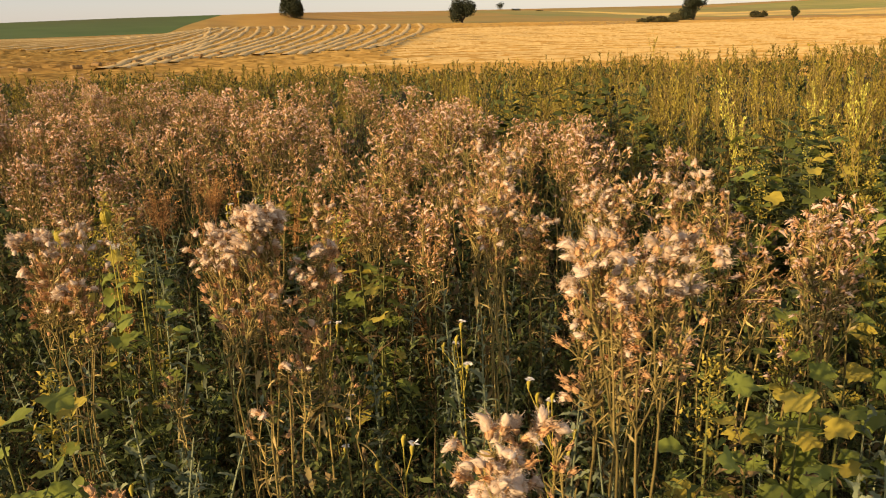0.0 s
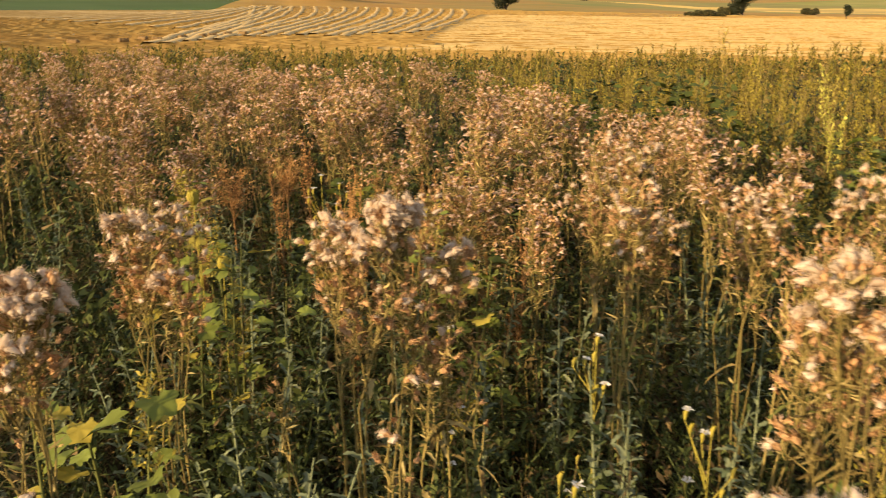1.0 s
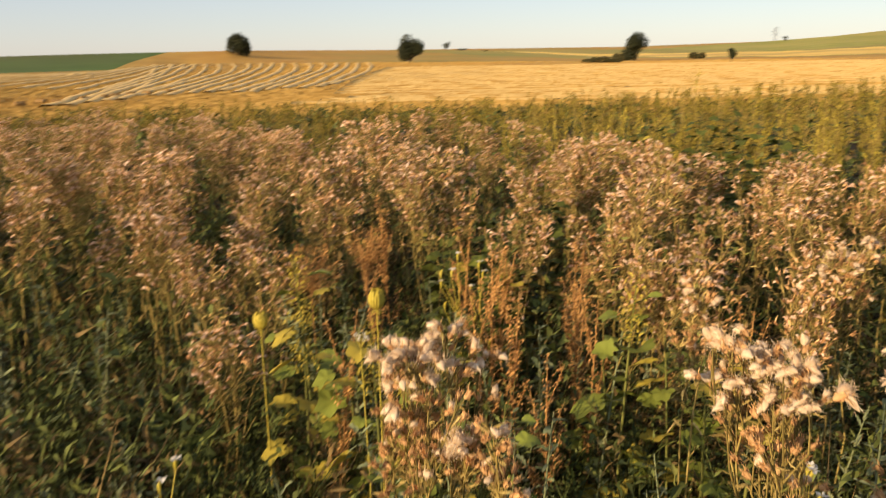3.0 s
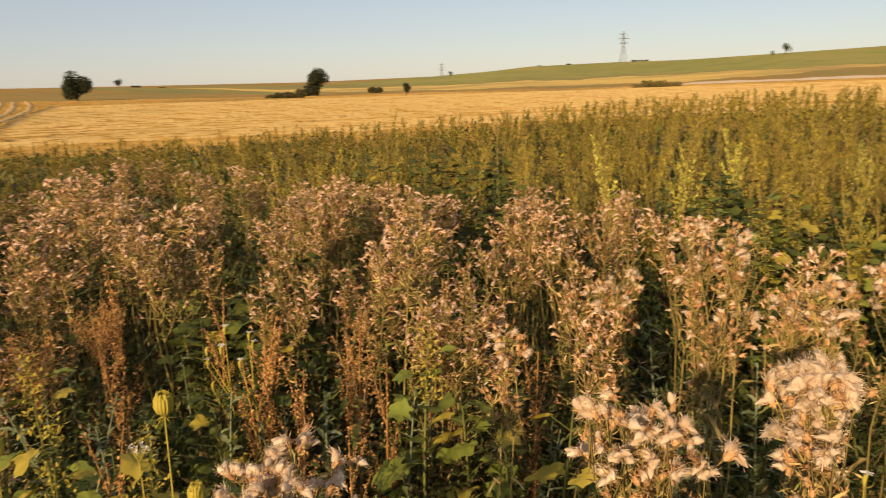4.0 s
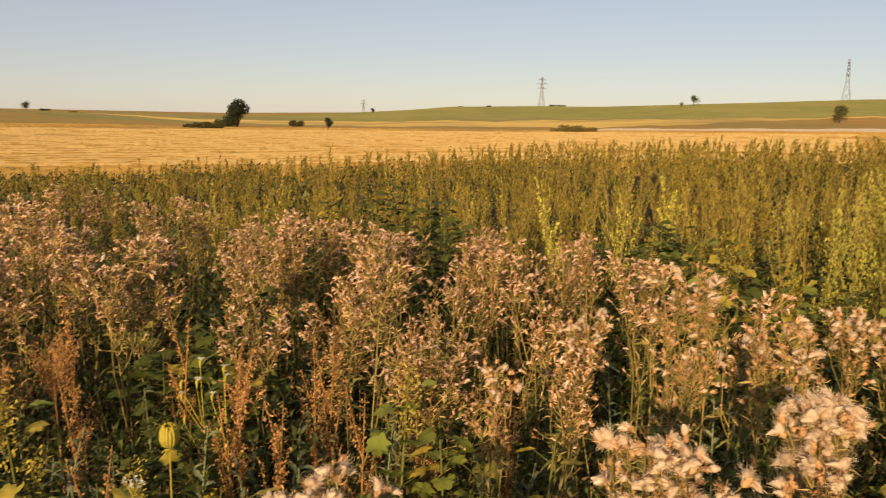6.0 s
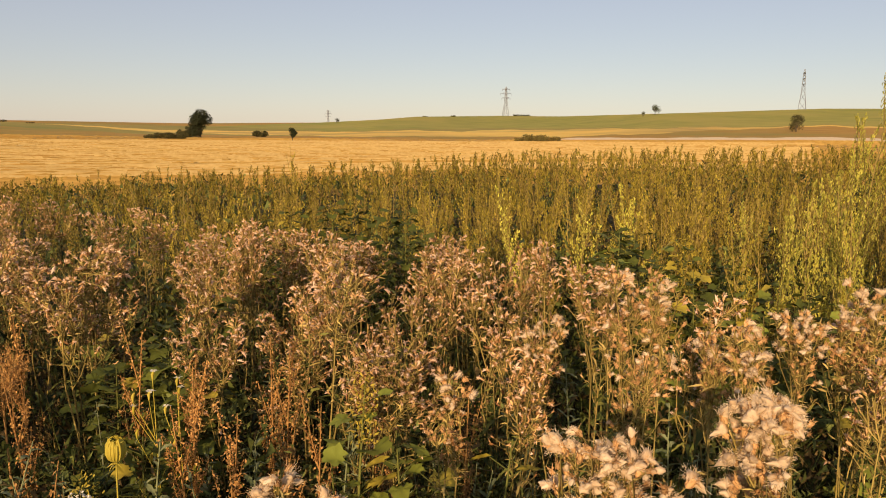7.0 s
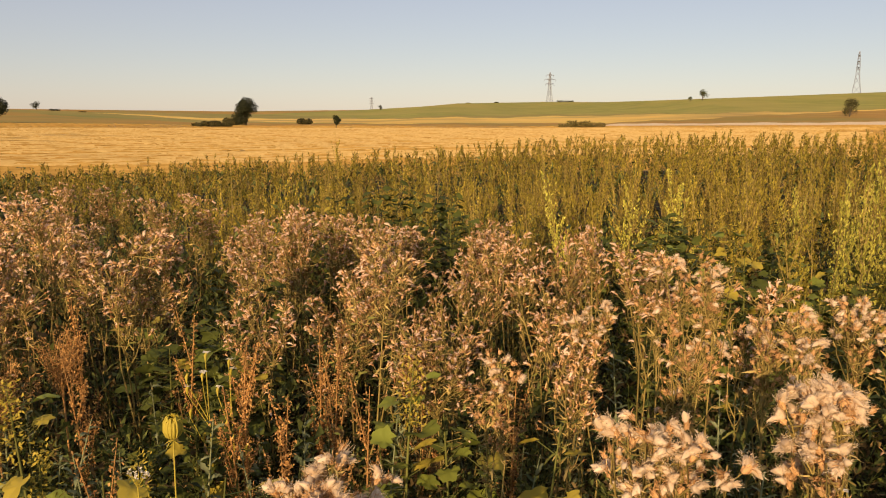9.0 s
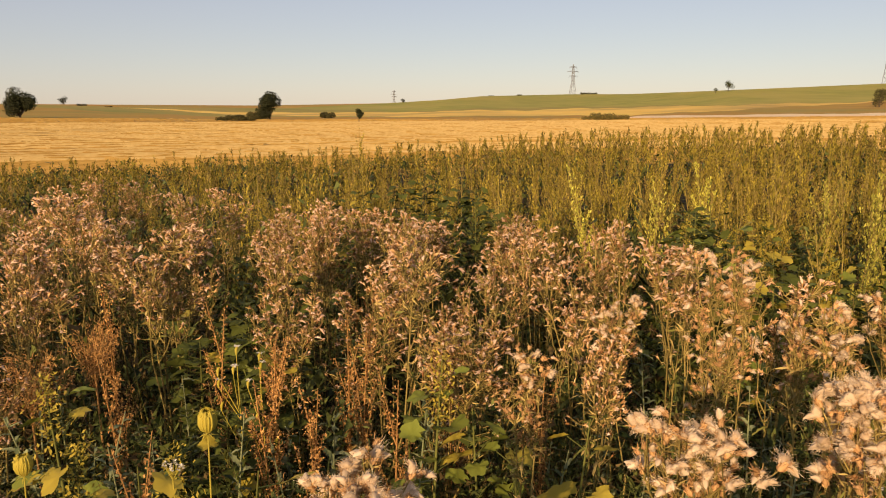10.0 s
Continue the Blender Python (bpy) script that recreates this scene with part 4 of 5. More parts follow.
while len(SPOTS) < 150 and tries < 20000:
    tries += 1
    x, y = rng1.uniform(-7.5, 0.9), rng1.uniform(1.2, 6.2)
    if y > thistle_back(x) or math.degrees(math.atan2(x, y)) < -72 or math.degrees(math.atan2(x - 1.6, y)) < -75:
        continue
    if y < 2.3 and x > -1.15 or (y < 1.7 and x > -2.0):
        continue
    if noise.noise((x * 0.8, y * 0.8, 3.1)) < -0.08 or (-18 < math.degrees(math.atan2(x, y)) < -11 and y < 3.3):
        continue
    if min(math.hypot(x - a, y - b) for a, b, _ in SPOTS) < 0.18:
        continue
    SPOTS.append((x, y, rng1.uniform(0.98, 1.22)))
for i, (x, y, h) in enumerate(SPOTS):
    ob = PROTO[i] if i < len(PROTO) else copy_thing(PROTO[i % len(PROTO)], Matrix())
    wide = rng1.uniform(0.95, 1.3)
    m = Matrix.Translation((x, y, ground_xy(x, y))) @ pose(0, 0, 0, rng1.normal(0, 3), rng1.normal(0, 3), rng1.uniform(0, 360)) @ Matrix.Diagonal((wide, wide, h, 1))
    ob.matrix_basis = m

# tall plumed weeds behind and beside the thistles
MUG = [mugwort_proto(400 + i, 1.0, 12, 54, 0.016, 0.15 + 0.1 * (i % 3), spread=0.16) for i in range(8)]
TALL = [(-0.95, 9.8, 1.55), (1.1, 6.7, 1.3), (0.45, 5.0, 1.25), (1.35, 3.55, 1.32)]
tries = 0
while len(TALL) < 170 and tries < 20000:
    tries += 1
    r, az = math.sqrt(rng1.uniform(2.6 ** 2, 8.0 ** 2)), rng1.uniform(-20, 44)
    x, y = r * math.sin(radians(az)), r * math.cos(radians(az))
    if y < thistle_back(x) + 0.3 or min(math.hypot(x - a, y - b) for a, b, _ in TALL) < 0.16:
        continue
    if glade(x, y):
        continue
    TALL.append((x, y, (1.12 + 0.09 * min(1, max(0, az / 20))) * rng1.uniform(0.82, 1.1)))
for i, (x, y, h) in enumerate(TALL):
    ob = MUG[i] if i < len(MUG) else copy_thing(MUG[i % len(MUG)], Matrix())
    w = rng1.uniform(0.85, 1.2)
    ob.matrix_basis = Matrix.Translation((x, y, ground_xy(x, y))) @ pose(0, 0, 0, rng1.normal(0, 6), rng1.normal(0, 6), rng1.uniform(0, 360)) @ Matrix.Diagonal((w, w, h, 1))

# the rest of the weed field out to the stubble
mid_p = []
for i in range(7):
    st, lf = mugwort_geo(450 + i, 1.0, 10, 46, 0.024, 0.35, 0.11, True)
    g = Geo()
    g.join(st)
    v, t, q, tm, qm = lf
    g.join((v, t, q, tm + 1, qm + 1))
    mid_p.append(g.arrays())
far_p = []
for i in range(6):
    st, lf = mugwort_geo(470 + i, 1.0, 7, 16, 0.052, 0.35, 0.12, True)
    v, t, q, tm, qm = lf
    far_p.append((v, t, q, tm + 1, qm + 1))
WM = (M_STEM, M_MUG, M_MUG_DRY)


def stand_height(az):
    return lerp(az, ((-70, 0.8), (-20, 0.8), (0, 0.9), (12, 1.0), (40, 1.05)))


def sized(places):
    return [(x, y, s * stand_height(math.degrees(math.atan2(x, y)))) for x, y, s in places]


behind = lambda x, y: y > thistle_back(max(-8, min(2, x))) + 0.2 and not glade(x, y)
rng2 = np.random.default_rng(8)
scatter("weed_stand", mid_p, sized(patch(720, 2.6, 12, -72, 46, rng2, 0.65, 1.2, lambda x, y: behind(x, y) and noise.noise((x * 1.3, y * 0.9, 7.7)) > -0.1)), WM, "dense stand of green and yellowing upright weeds", "weeds", rng2)
scatter("weed_stand", far_p, sized(patch(2200, 11, 26.5, -74, 47, rng2, 0.7, 1.18, lambda x, y: math.hypot(x, y) < lerp(math.degrees(math.atan2(x, y)), WEED_R))), WM, "distant stand of olive-green weeds at the stubble edge", "weeds", rng2)

# leafy bottom growth of the weed field
far_low = [herb_arrays(560 + i, 0.62, 4, 12, 0.09, 0.2, True) for i in range(5)]
rng4 = np.random.default_rng(10)
scatter("weed_stand", far_low, patch(1500, 5.5, 26, -74, 47, rng4, 0.75, 1.15, behind), (M_HERB, M_HERB_DRY), "dark green leafy growth at the foot of the weeds", "weeds", rng4)

# low leafy growth between the thistles
low_p = [herb_arrays(500 + i, 0.56 + 0.08 * (i % 5), 5, 44, 0.023, 0.1 + 0.12 * (i % 3)) for i in range(9)]
low_m = [herb_arrays(520 + i, 0.70 + 0.06 * (i % 5), 4, 27, 0.034, 0.15 + 0.12 * (i % 3), True) for i in range(7)]
low_t = [herb_arrays(540 + i, 0.92, 4, 48, 0.03, 0.15, True) for i in range(5)]
HM = (M_HERB, M_HERB_DRY)
clear = lambda x, y: not on_way(x, y)
rng3 = np.random.default_rng(9)
scatter("undergrowth", low_p, patch(940, 0.3, 2.8, -85, 70, rng3, 0.75, 1.12, clear), HM, "dense dusty green leafy undergrowth with dry stems", "undergrowth", rng3)
scatter("undergrowth", low_m, patch(1350, 2.7, 7, -76, 45, rng3, 0.8, 1.25), HM, "dense green undergrowth below the thistles", "undergrowth", rng3)
scatter("undergrowth", low_t, patch(330, 1.5, 6, -74, 20, rng3, 0.9, 1.12, lambda x, y: y > 1.9 or x < -0.9), HM, "tall leafy green growth between the thistles", "undergrowth", rng3)
scatter("undergrowth", low_p, patch(150, 0.5, 3.2, 70, 275, rng3, 0.6, 1.0, lambda x, y: not on_way(x, y) and math.hypot(x - 0.8, y + 0.2) > 1.1), HM, "low leafy weeds beside the trodden strip", "undergrowth", rng3)


# ---- other plants that stand out ----
def foot(x, y):
    return Matrix.Translation((x, y, ground_xy(x, y)))


def dock(x, y, h, lean, seed):
    """Rust-brown dock: one stem with whorled seed spikes."""
    rng = np.random.default_rng(seed)
    ob = thing("dock", foot(x, y), "rust-brown dock gone to seed", "dock", "docks")
    g, sd, lf = Geo(), Geo(), Geo()
    top = np.array((lean[0], lean[1], h))
    at = lambda f: np.array((top[0] * f ** 1.5, top[1] * f ** 1.5, h * f))
    tube(g, [at(f) for f in (0, 0.35, 0.7, 1.0)], (0.005, 0.0042, 0.003, 0.001), 4)
    spikes = [(at(0.5), at(1.0))]
    for i in range(9):
        b = at(rng.uniform(0.45, 0.85))
        a = rng.uniform(0, 2 * math.pi)
        e = b + np.array((math.cos(a) * 0.045, math.sin(a) * 0.045, rng.uniform(0.1, 0.22)))
        stick(g, b, e, 0.002, 0.001)
        spikes.append((b, e))
    for b, e in spikes:
        for j in range(190 if e[2] == h else 80):
            p = b + (e - b) * rng.uniform(0.05, 1) + rng.normal(0, 0.006, 3)
            leafq(sd, p, rng.normal(0, 1, 3) + (0, 0, -0.2), rng.uniform(0.006, 0.012), 0.006, rng, 0.1)
    for j in range(14):
        p = at(rng.uniform(0.1, 0.6))
        a = rng.uniform(0, 6.28)
        blade(lf, p, (math.cos(a), math.sin(a), 0.6), rng.uniform(0.06, 0.11), 0.018, rng, 0.7)
    part("stem", mesh_of("dock_stem", g.arrays(), (M_DOCK,)), ob, kind="stuff")
    part("seed_spike", mesh_of("dock_seeds", sd.arrays(), (M_DOCK,)), ob, "rust-red clustered seeds", kind="stuff")
    part("foliage", mesh_of("dock_leaves", lf.arrays(), (M_HERB_DRY,)), ob, kind="stuff")


for i, (x, y, h, lx, ly) in enumerate(((-0.93, 2.25, 0.96, -0.10, 0.0), (-0.47, 2.08, 0.98, 0.01, 0.0), (-0.43, 2.0, 0.90, -0.07, 0), (-0.36, 1.93, 0.90, 0.04, 0), (-0.25, 2.2, 0.98, 0.03, 0), (-0.14, 1.98, 0.90, 0.02, 0.02),
                                       (-0.70, 1.52, 0.95, 0.10, 0.03), (-0.30, 2.4, 0.97, 0, 0), (-0.55, 2.3, 0.95, 0.05, 0), (0.02, 2.25, 0.95, 0, 0), (-0.18, 1.75, 0.82, 0, 0), (-1.1, 2.6, 1.0, -0.04, 0), (-0.75, 2.45, 0.98, 0.05, 0.02), (0.25, 2.05, 0.9, 0.02, 0))):
    dock(x, y, h, (lx, ly), 700 + i)


def young_thistle(seed, h):
    """A thistle without heads: a leafy stem with long toothed grey-green leaves."""
    rng = np.random.default_rng(seed)
    ob = thing("young_thistle", Matrix(), "leafy grey-green thistle shoot without flower heads", "thistle", "young thistles")
    g, lf = Geo(), Geo()
    bend = rng.normal(0, 0.05, 2)
    at = lambda f: np.array((bend[0] * f * f, bend[1] * f * f, h * f))
    tube(g, [at(f) for f in (0, 0.3, 0.6, 0.85, 1.0)], (0.0045, 0.004, 0.0032, 0.0022, 0.0012), 5)
    for i in range(34):
        f = 0.25 + 0.74 * (i + rng.uniform(0, 0.8)) / 34
        a = i * 2.4 + rng.normal(0, 0.3)
        ln = rng.uniform(0.045, 0.085) * (1.25 - 0.75 * f)
        wavy(lf, at(f), (math.cos(a), math.sin(a), rng.uniform(0.3, 1.2)), ln, ln * rng.uniform(0.22, 0.34), rng, rng.uniform(0.1, 0.7))
    part("stem", mesh_of("young_thistle_stem", g.arrays(), (M_SAGE,)), ob)
    part("foliage", mesh_of("young_thistle_leaves", lf.arrays(), (M_SAGE,)), ob, kind="stuff")
    return ob


SHOOTS = [young_thistle(960 + i, 0.8) for i in range(6)]
rng5 = np.random.default_rng(12)
done = 0
while done < 180:
    x, y = rng5.uniform(-2.3, 1.9), rng5.uniform(0.35, 2.6)
    if on_way(x, y) or math.hypot(x - 0.1, y) < 0.42 or (x > 1.1 and y > 1.9) or (x < -0.6 and y < 0.9):
        continue
    ob = SHOOTS[done] if done < 6 else copy_thing(SHOOTS[done % 6], Matrix())
    k = rng5.uniform(0.75, 1.12)
    ob.matrix_basis = foot(x, y) @ pose(0, 0, 0, rng5.normal(0, 7), rng5.normal(0, 7), rng5.uniform(0, 360)) @ Matrix.Diagonal((k, k, k, 1))
    done += 1


def broad_weed(x, y, h, seed, leaves=18, size=0.075, yellow=0.3, spike=False, label="leafy green weed with broad yellowing leaves", mat=M_BROAD):
    """Broad-leaved weed: stem, stalked toothed leaves, sometimes a yellow head."""
    rng = np.random.default_rng(seed)
    ob = thing("broadleaf_weed", foot(x, y), label, "weed", "broad-leaved weeds")
    g = Geo()
    bend = rng.normal(0, 0.04, 2)
    at = lambda f: np.array((bend[0] * f * f, bend[1] * f * f, h * f))
    tube(g, [at(f) for f in (0, 0.4, 0.75, 1.0)], (0.006, 0.005, 0.0036, 0.0015), 5)
    spots = []
    for i in range(leaves):
        f = 0.3 + 0.68 * (i + rng.uniform(0, 0.8)) / leaves
        b = at(f)
        a = i * 2.4 + rng.normal(0, 0.4)
        d = np.array((math.cos(a), math.sin(a), rng.uniform(0.2, 0.7)))
        ln = rng.uniform(0.03, 0.085) * (1.3 - 0.6 * f)
        e = b + unit(d) * ln
        stick(g, b, e, 0.0018, 0.0012)
        spots.append((e, d, size * 1.1 * rng.uniform(0.65, 1.25) * (1.2 - 0.45 * f)))
    part("stem", mesh_of("weed_stem", g.arrays(), (M_TLEAF,)), ob)
    for e, d, sz in spots:
        lg = Geo()
        broad(lg, np.zeros(3), np.array((d[0], d[1], rng.uniform(-0.35, 0.5))), sz, rng)
        part("leaf", mesh_of("broad_leaf", lg.arrays(), (M_YELLOW if rng.uniform() < yellow else mat,)), ob, "", Matrix.Translation(e))
    if spike:
        fl = Geo()
        for j in range(240):
            f = rng.uniform(0.82, 1.02)
            p = at(f) + rng.normal(0, 0.012, 3) * (1 + 6 * (1.02 - f)) * (1, 1, 0.5)
            leafq(fl, p, rng.normal(0, 1, 3) + (0, 0, 0.6), rng.uniform(0.008, 0.017), 0.007, rng, 0.1)
        part("flower_spike", mesh_of("flower_spike", fl.arrays(), (M_YELLOW,)), ob, "crumpled yellow spike", kind="stuff")


for i, (x, y, h, n, sz, yl, sp) in enumerate((
        (-0.04, 1.92, 0.93, 14, 0.085, 0.25, True), (0.10, 1.95, 0.80, 14, 0.085, 0.2, False), (-0.07, 2.0, 0.74, 12, 0.09, 0.1, False), (0.19, 1.90, 0.80, 12, 0.085, 0.35, False),
        (-0.78, 1.56, 0.87, 16, 0.07, 0.75, True), (-0.53, 1.53, 0.86, 16, 0.07, 0.7, True), (-0.42, 1.47, 0.86, 14, 0.06, 0.5, False), (-0.66, 1.62, 0.82, 14, 0.075, 0.4, False),
        (0.04, 0.55, 0.86, 16, 0.075, 0.2, False), (0.13, 0.68, 0.86, 14, 0.07, 0.45, True), (0.22, 0.62, 0.74, 14, 0.07, 0.15, False), (0.0, 0.72, 0.80, 14, 0.075, 0.2, False),
        (1.49, 1.70, 0.84, 20, 0.085, 0.4, True), (1.34, 1.42, 0.84, 18, 0.07, 0.6, True), (1.44, 1.38, 0.72, 16, 0.085, 0.15, False), (1.58, 1.55, 0.78, 26, 0.08, 0.2, False), (1.62, 1.36, 0.7, 16, 0.08, 0.1, False), (1.50, 1.52, 0.8, 16, 0.075, 0.35, False), (1.7, 1.75, 0.8, 16, 0.08, 0.15, False),
        (1.46, 3.6, 1.06, 26, 0.09, 0.35, True), (1.28, 3.5, 1.04, 30, 0.09, 0.12, False), (1.08, 3.45, 1.04, 26, 0.085, 0.2, True), (1.62, 3.5, 1.0, 26, 0.09, 0.12, False), (1.18, 3.75, 1.08, 26, 0.09, 0.1, False), (1.4, 3.25, 0.98, 30, 0.09, 0.15, False),
        (1.36, 3.9, 1.08, 28, 0.09, 0.15, False), (1.55, 3.15, 0.96, 26, 0.085, 0.3, True), (1.78, 3.35, 0.94, 24, 0.09, 0.1, False), (1.2, 3.05, 0.96, 26, 0.085, 0.35, True), (1.62, 2.8, 0.9, 22, 0.09, 0.15, False), (1.85, 2.9, 0.88, 22, 0.09, 0.25, True), (1.7, 2.4, 0.86, 18, 0.1, 0.3, True), (1.05, 2.65, 0.94, 16, 0.085, 0.35, True), (1.85, 2.2, 0.86, 16, 0.1, 0.15, False), (0.98, 3.2, 1.0, 22, 0.08, 0.1, False),
        (1.55, 2.1, 0.86, 16, 0.09, 0.3, False), (-0.83, 1.68, 0.95, 14, 0.07, 0.55, True), (-0.28, 1.32, 0.86, 16, 0.06, 0.08, False), (-0.33, 1.22, 0.8, 16, 0.06, 0.05, False), (-0.2, 1.42, 0.78, 14, 0.06, 0.08, False), (0.28, 1.72, 0.86, 10, 0.08, 0.45, False), (-1.0, 2.95, 0.8, 14, 0.09, 0.1, False), (-0.62, 2.6, 0.82, 16, 0.1, 0.1, False))):
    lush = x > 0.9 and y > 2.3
    # inner weeds without a spike: the darker leaf colour paints the shaded gaps
    broad_weed(x, y, h + 0.05, 800 + i, int(n * 1.5) if lush else n, sz * 0.8 if lush else sz, yl, sp, "broad-leaved weed topped by a crumpled yellow spike" if sp else "leafy green weed with broad yellowing leaves", M_BUSH_SHADE if lush and not sp else M_BROAD)

# dark leafy bushes between the thistles and the tall weeds
for i, (x, y, h) in enumerate(((-0.62, 4.75, 1.0), (-0.42, 4.6, 1.06), (-0.2, 4.75, 1.1), (0.0, 4.55, 1.08), (0.2, 4.8, 1.06), (-0.32, 4.3, 0.96), (-0.08, 4.25, 0.95), (0.32, 4.5, 0.98), (-0.12, 5.0, 1.1), (2.0, 3.05, 0.9), (2.2, 3.0, 0.9), (1.3, 4.05, 1.0), (1.5, 3.85, 0.98), (1.1, 3.9, 1.0), (1.65, 3.2, 0.86), (1.35, 3.4, 0.9), (1.9, 3.3, 0.9), (1.7, 3.75, 0.98), (-0.55, 2.35, 0.86), (-0.66, 2.55, 0.92), (-0.74, 2.8, 0.94), (-0.6, 2.05, 0.8), (-0.8, 2.5, 0.86), (-0.62, 2.95, 0.96))):
    broad_weed(x, y, h + (0.08 if y > 4 else 0), 860 + i, 64, 0.07, 0.04, False, "dark green bushy weed with broad leaves", M_BUSH_SHADE)


def dry_bush(x, y, h, width, seed):
    """A round rust-brown cloud of fine dead twigs on a short stem."""
    rng = np.random.default_rng(seed)
    ob = thing("dry_bush", foot(x, y), "round rust-brown bush of fine dead twigs", "bush")
    g, sd = Geo(), Geo()
    tube(g, ((0, 0, 0), (0.01, 0, h * 0.4), (0, 0, h * 0.72)), (0.005, 0.004, 0.003), 5)
    for i in range(46):
        b = np.array((0, 0, h * rng.uniform(0.64, 0.76)))
        d = unit(rng.normal(0, 1, 3) + (0, 0, 0.3))
        e = np.array((0, 0, h * 0.8)) + d * width * 0.5 * rng.uniform(0.6, 1.05) * np.array((1, 1, 0.85))
        m = (b + e) / 2 + rng.normal(0, 0.008, 3)
        tube(g, (b, m, e), (0.001, 0.0006, 0.0004), 3)
        for j in range(34):
            f = rng.uniform(0.3, 1.05)
            p = b + (e - b) * f + rng.normal(0, 0.009, 3)
            curl(sd, p, d + rng.normal(0, 0.9, 3), rng.uniform(0.006, 0.016), rng.uniform(0.0012, 0.003), rng, 1.0)
    part("stem", mesh_of("dry_bush_twigs", g.arrays(), (M_DOCK,)), ob)
    part("seed_crown", mesh_of("dry_bush_seed", sd.arrays(), (M_DOCK,)), ob, "fine rust-brown seed cloud", kind="stuff")


dry_bush(-1.2, 2.2, 1.04, 0.26, 930)
dry_bush(-1.12, 2.45, 1.08, 0.18, 931)


def wild_carrot(x, y, h, seed, lean=(0.0, 0.0)):
    """A closed umbel: many ribs curved in to a nest on one stalk."""
    rng = np.random.default_rng(seed)
    ob = thing("wild_carrot", foot(x, y), "yellow-green closed wild carrot umbel on a thin stalk", "wild carrot", "wild carrots")
    top = np.array((lean[0], lean[1], h - 0.042))
    g = Geo()
    tube(g, ((-0.03, 0.02, 0), top * (0.3, 0.3, 0.5), top * (0.8, 0.8, 0.85), top), (0.0024, 0.002, 0.0016, 0.0014), 5)
    part("stalk", mesh_of("carrot_stalk", g.arrays(), (M_UMBEL,)), ob)
    for j in range(34):
        rg = Geo()
        a = j * 2 * math.pi / 34
        o = np.array((math.cos(a), math.sin(a), 0))
        rad = 0.0155 * rng.uniform(0.92, 1.06)
        pts = [top + o * rad * k + np.array((0, 0, z)) for k, z in ((0.1, 0), (0.75, 0.008), (1.0, 0.02), (0.92, 0.033), (0.6, 0.042 + rng.normal(0, 0.002)))]
        tube(rg, pts, (0.0009, 0.0015, 0.002, 0.0023, 0.0022), 4)
        part("rib", mesh_of("umbel_rib", rg.arrays(), (M_UMBEL,)), ob)
    fl = Geo()
    for j in range(60):
        a, rr = rng.uniform(0, 6.28), 0.0145 * math.sqrt(rng.uniform(0, 1))
        p = top + np.array((math.cos(a) * rr, math.sin(a) * rr, 0.036 + rng.normal(0, 0.002)))
        leafq(fl, p, rng.normal(0, 1, 3) + (0, 0, 0.6), 0.008, 0.005, rng, 0)
    part("seeds", mesh_of("umbel_seeds", fl.arrays(), (M_UMBEL,)), ob, kind="stuff")
    br = Geo()
    for j in range(9):
        a = j * 0.7
        blade(br, top + (0, 0, -0.001), (math.cos(a), math.sin(a), -0.2), 0.02, 0.002, rng, 0.2)
    part("bracts", mesh_of("umbel_bracts", br.arrays(), (M_UMBEL,)), ob, kind="stuff")


wild_carrot(-0.43, 1.36, 1.075, 900, (0.01, -0.02))
wild_carrot(-0.83, 1.46, 0.945, 901, (0.02, -0.02))
wild_carrot(-0.46, 1.45, 0.86, 902, (0.05, -0.03))


def white_umbel(x, y, h, seed):
    rng = np.random.default_rng(seed)
    ob = thing("yarrow", foot(x, y), "small flat white flower head on a thin stem", "wildflower")
    g, fl = Geo(), Geo()
    tube(g, ((0, 0, 0), (0.01, 0, h * 0.6), (0, 0, h - 0.03)), (0.002, 0.002, 0.0015), 4)
    for j in range(16):
        a, r = rng.uniform(0, 6.28), 0.022 * math.sqrt(rng.uniform(0, 1))
        e = np.array((math.cos(a) * r, math.sin(a) * r, h - rng.uniform(0, 0.004)))
        stick(g, np.array((0, 0, h - 0.03)), e, 0.0008, 0.0006)
        for k in range(5):
            leafq(fl, e, rng.normal(0, 1, 3) + (0, 0, 0.3), 0.006, 0.005, rng, 0)
    part("stem", mesh_of("yarrow_stem", g.arrays(), (M_UMBEL,)), ob)
    part("flower_cluster", mesh_of("yarrow_flowers", fl.arrays(), (M_WHITE,)), ob, "tiny white flowers", kind="stuff")


white_umbel(-0.52, 1.43, 0.93, 910)


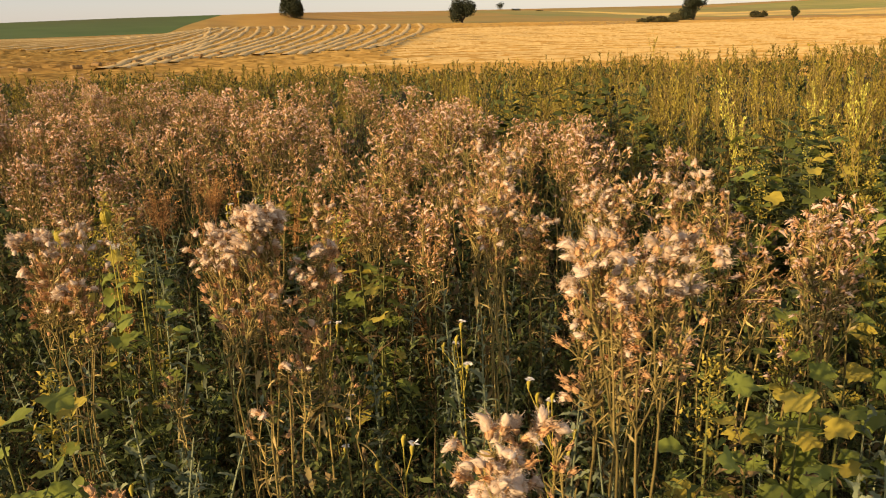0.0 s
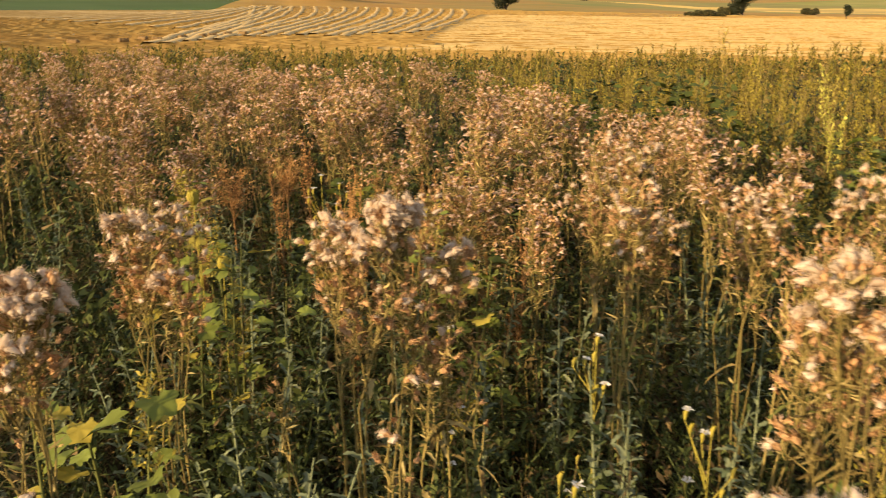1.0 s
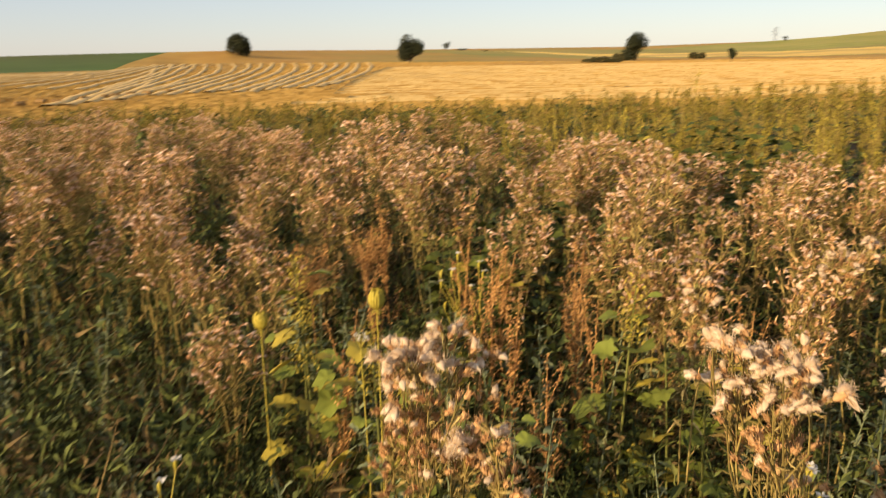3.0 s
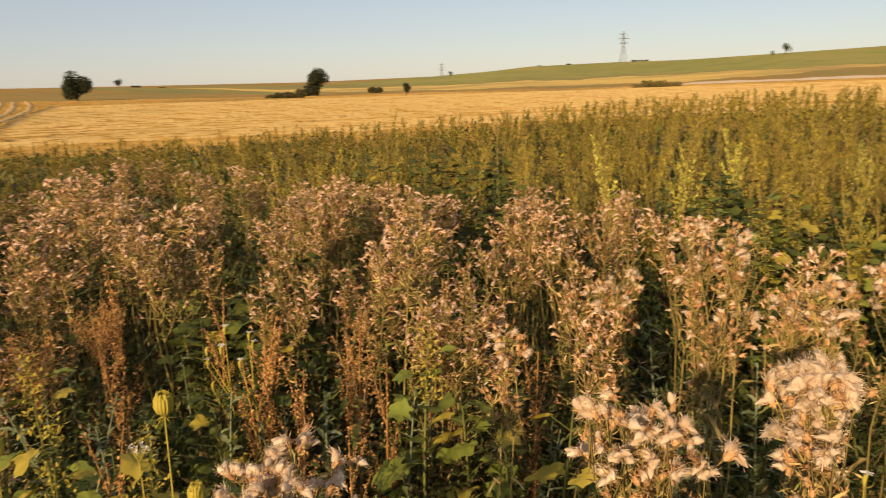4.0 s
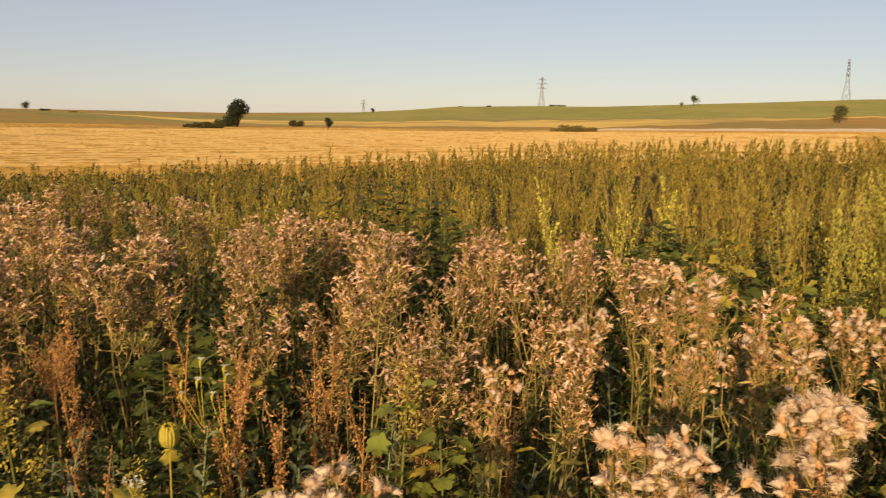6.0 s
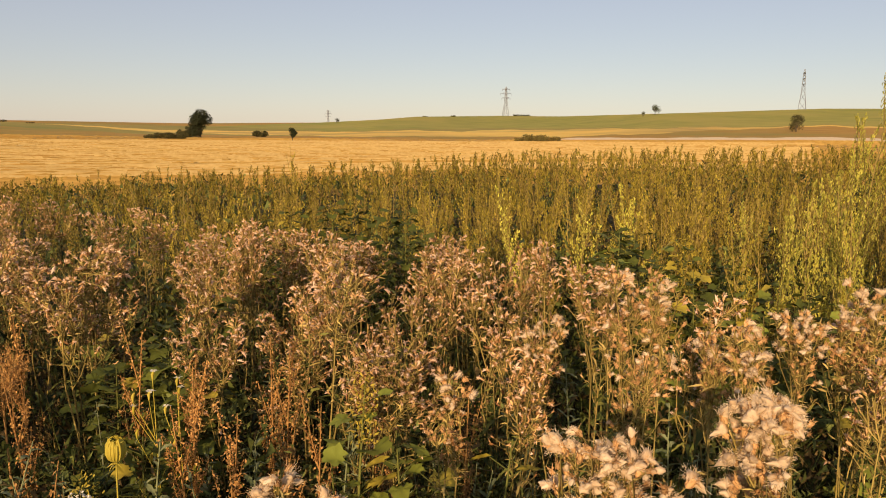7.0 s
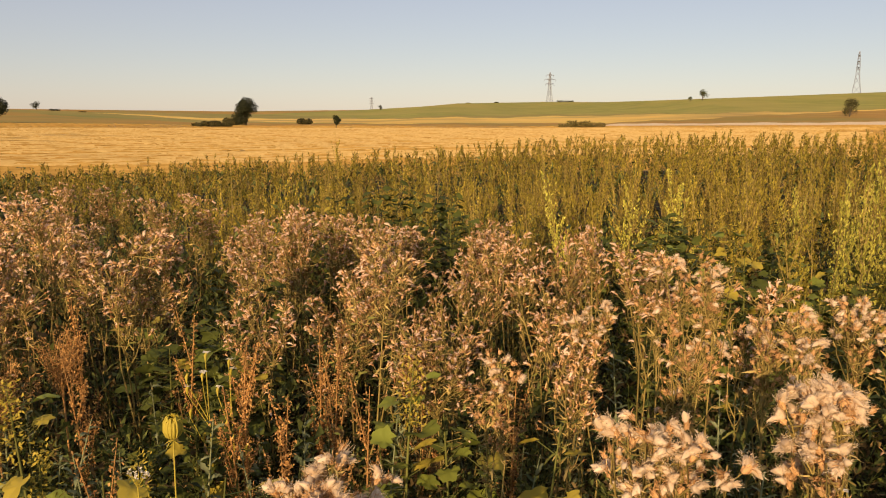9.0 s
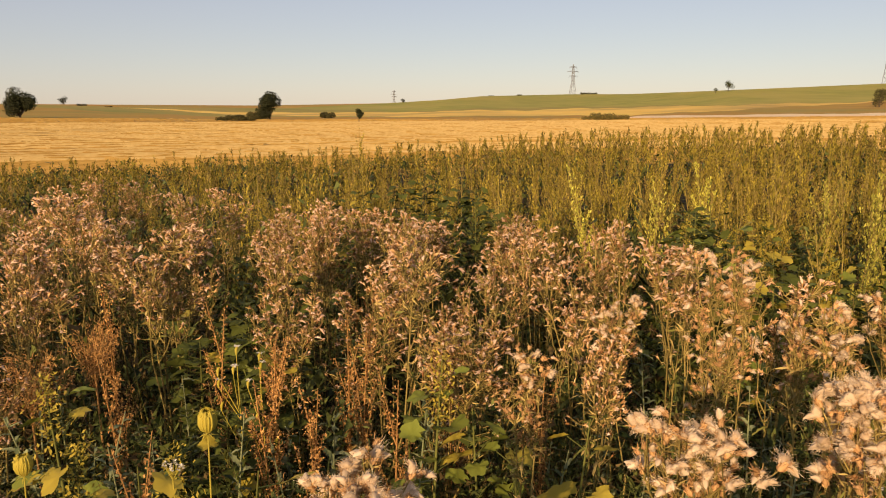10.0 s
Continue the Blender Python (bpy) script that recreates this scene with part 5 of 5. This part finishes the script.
def chicory(x, y, h, seed):
    """Angular thin green weed with a few pale trumpet flowers."""
    rng = np.random.default_rng(seed)
    ob = thing("campion", foot(x, y), "thin branching green weed with small white flowers", "wildflower", "campions")
    g, fl = Geo(), Geo()
    tube(g, ((0, 0, 0), (0.01, 0.01, h * 0.5), (0, 0, h)), (0.003, 0.0025, 0.001), 4)
    tips = [np.array((0, 0, h))]
    for j in range(7):
        f = rng.uniform(0.5, 0.92)
        a = rng.uniform(0, 6.28)
        e = np.array((math.cos(a) * 0.05, math.sin(a) * 0.05, h * f + rng.uniform(0.05, 0.12)))
        stick(g, np.array((0, 0, h * f)), e, 0.0016, 0.001)
        tips.append(e)
    for e in tips:
        tube(fl, (e, e + (0, 0, 0.014), e + (0.004, 0, 0.024)), (0.002, 0.0045, 0.003), 5, 0)
        if rng.uniform() < 0.6:
            for k in range(5):
                a = k * 1.256
                leafq(fl, e + (0.004, 0, 0.023), (math.cos(a), math.sin(a), 0.25), 0.013, 0.009, rng, 0.1, 1)
    lf = Geo()
    for j in range(26):
        a = rng.uniform(0, 6.28)
        leafq(lf, np.array((0, 0, h * rng.uniform(0.1, 0.8))), (math.cos(a), math.sin(a), 0.7), rng.uniform(0.03, 0.06), 0.012, rng, 0.3)
    part("stem", mesh_of("campion_stem", g.arrays(), (M_UMBEL,)), ob)
    part("flower_cluster", mesh_of("campion_flowers", fl.arrays(), (M_UMBEL, M_WHITE)), ob, "small white trumpet flowers", kind="stuff")
    part("foliage", mesh_of("campion_leaves", lf.arrays(), (M_HERB,)), ob, kind="stuff")


for i, (x, y, h) in enumerate(((-0.55, 2.03, 0.96), (-0.5, 2.07, 0.93), (0.42, 1.3, 0.85), (0.9, 0.9, 0.86), (0.78, 1.35, 0.9), (1.05, 1.25, 0.82), (-0.62, 0.9, 0.8), (0.5, 0.62, 0.8), (0.95, 0.6, 0.84))):
    chicory(x, y, h, 920 + i)


def pale_stalk(x, y, h, seed):
    rng = np.random.default_rng(seed)
    g = Geo()
    tube(g, ((0, 0, 0), (0.01, 0, h * 0.5), (rng.normal(0, 0.03), 0, h)), (0.006, 0.005, 0.0015), 5)
    for j in range(11):
        f = rng.uniform(0.35, 0.95)
        a = rng.uniform(0, 6.28)
        stick(g, np.array((0.01 * f, 0, h * f)), np.array((math.cos(a) * 0.13 * (1.2 - f), math.sin(a) * 0.13 * (1.2 - f), h * f + rng.uniform(0.08, 0.2))), 0.003, 0.001)
    ob = new("dry_stalk", mesh_of("dry_stalk", g.arrays(), (M_STEM,)))
    ob.matrix_basis = foot(x, y)
    tagged(ob, "bare pale dry branching weed stalk", "stalk", "dry stalks")


for i, (x, y, h) in enumerate(((1.05, 6.6, 1.3), (-1.6, 6.8, 1.25), (-0.95, 8.5, 1.3), (0.2, 9.0, 1.3), (2.2, 5.2, 1.35), (-2.2, 7.5, 1.15), (3.0, 6.0, 1.4))):
    pale_stalk(x, y, h, 950 + i)

# one very tall plumed weed among the others
giant = mugwort_proto(990, 1.0, 22, 150, 0.010, 0.0, "very tall pale green plumed weed above the rest", 0.19, M_LIME)
giant.matrix_basis = foot(2.57, 4.15) @ pose(0, 0, 0, 0, 4, 0) @ Matrix.Diagonal((1.5, 1.5, 2.1, 1))
copy_thing(giant, Matrix()).matrix_basis = foot(2.6, 4.3) @ pose(0, 0, 0, 0, 2, 15) @ Matrix.Diagonal((1.4, 1.4, 1.7, 1))

# pale green plumes beside the broad-leaved weeds
lime = [mugwort_proto(1000 + i, 1.0, 22, 70, 0.014, 0.05, "tall lime-green plumed weed with dense upright shoots", 0.11, M_LIME) for i in range(4)]
for i, (x, y, h) in enumerate(((1.72, 3.72, 1.26), (1.85, 3.6, 1.3), (2.0, 3.8, 1.34), (2.12, 3.6, 1.32), (2.25, 3.9, 1.36), (2.4, 3.7, 1.4), (1.95, 4.1, 1.3), (2.5, 4.1, 1.42), (2.22, 3.4, 1.3), (2.7, 3.8, 1.44), (1.2, 4.6, 1.26), (0.95, 4.7, 1.24), (2.45, 3.3, 1.3), (1.55, 4.4, 1.3))):
    ob = lime[i] if i < 4 else copy_thing(lime[i % 4], Matrix())
    ob.matrix_basis = foot(x, y) @ pose(0, 0, 0, 6 * math.sin(i), 6 * math.cos(i * 2), 71 * i) @ Matrix.Diagonal((1.25, 1.25, h, 1))
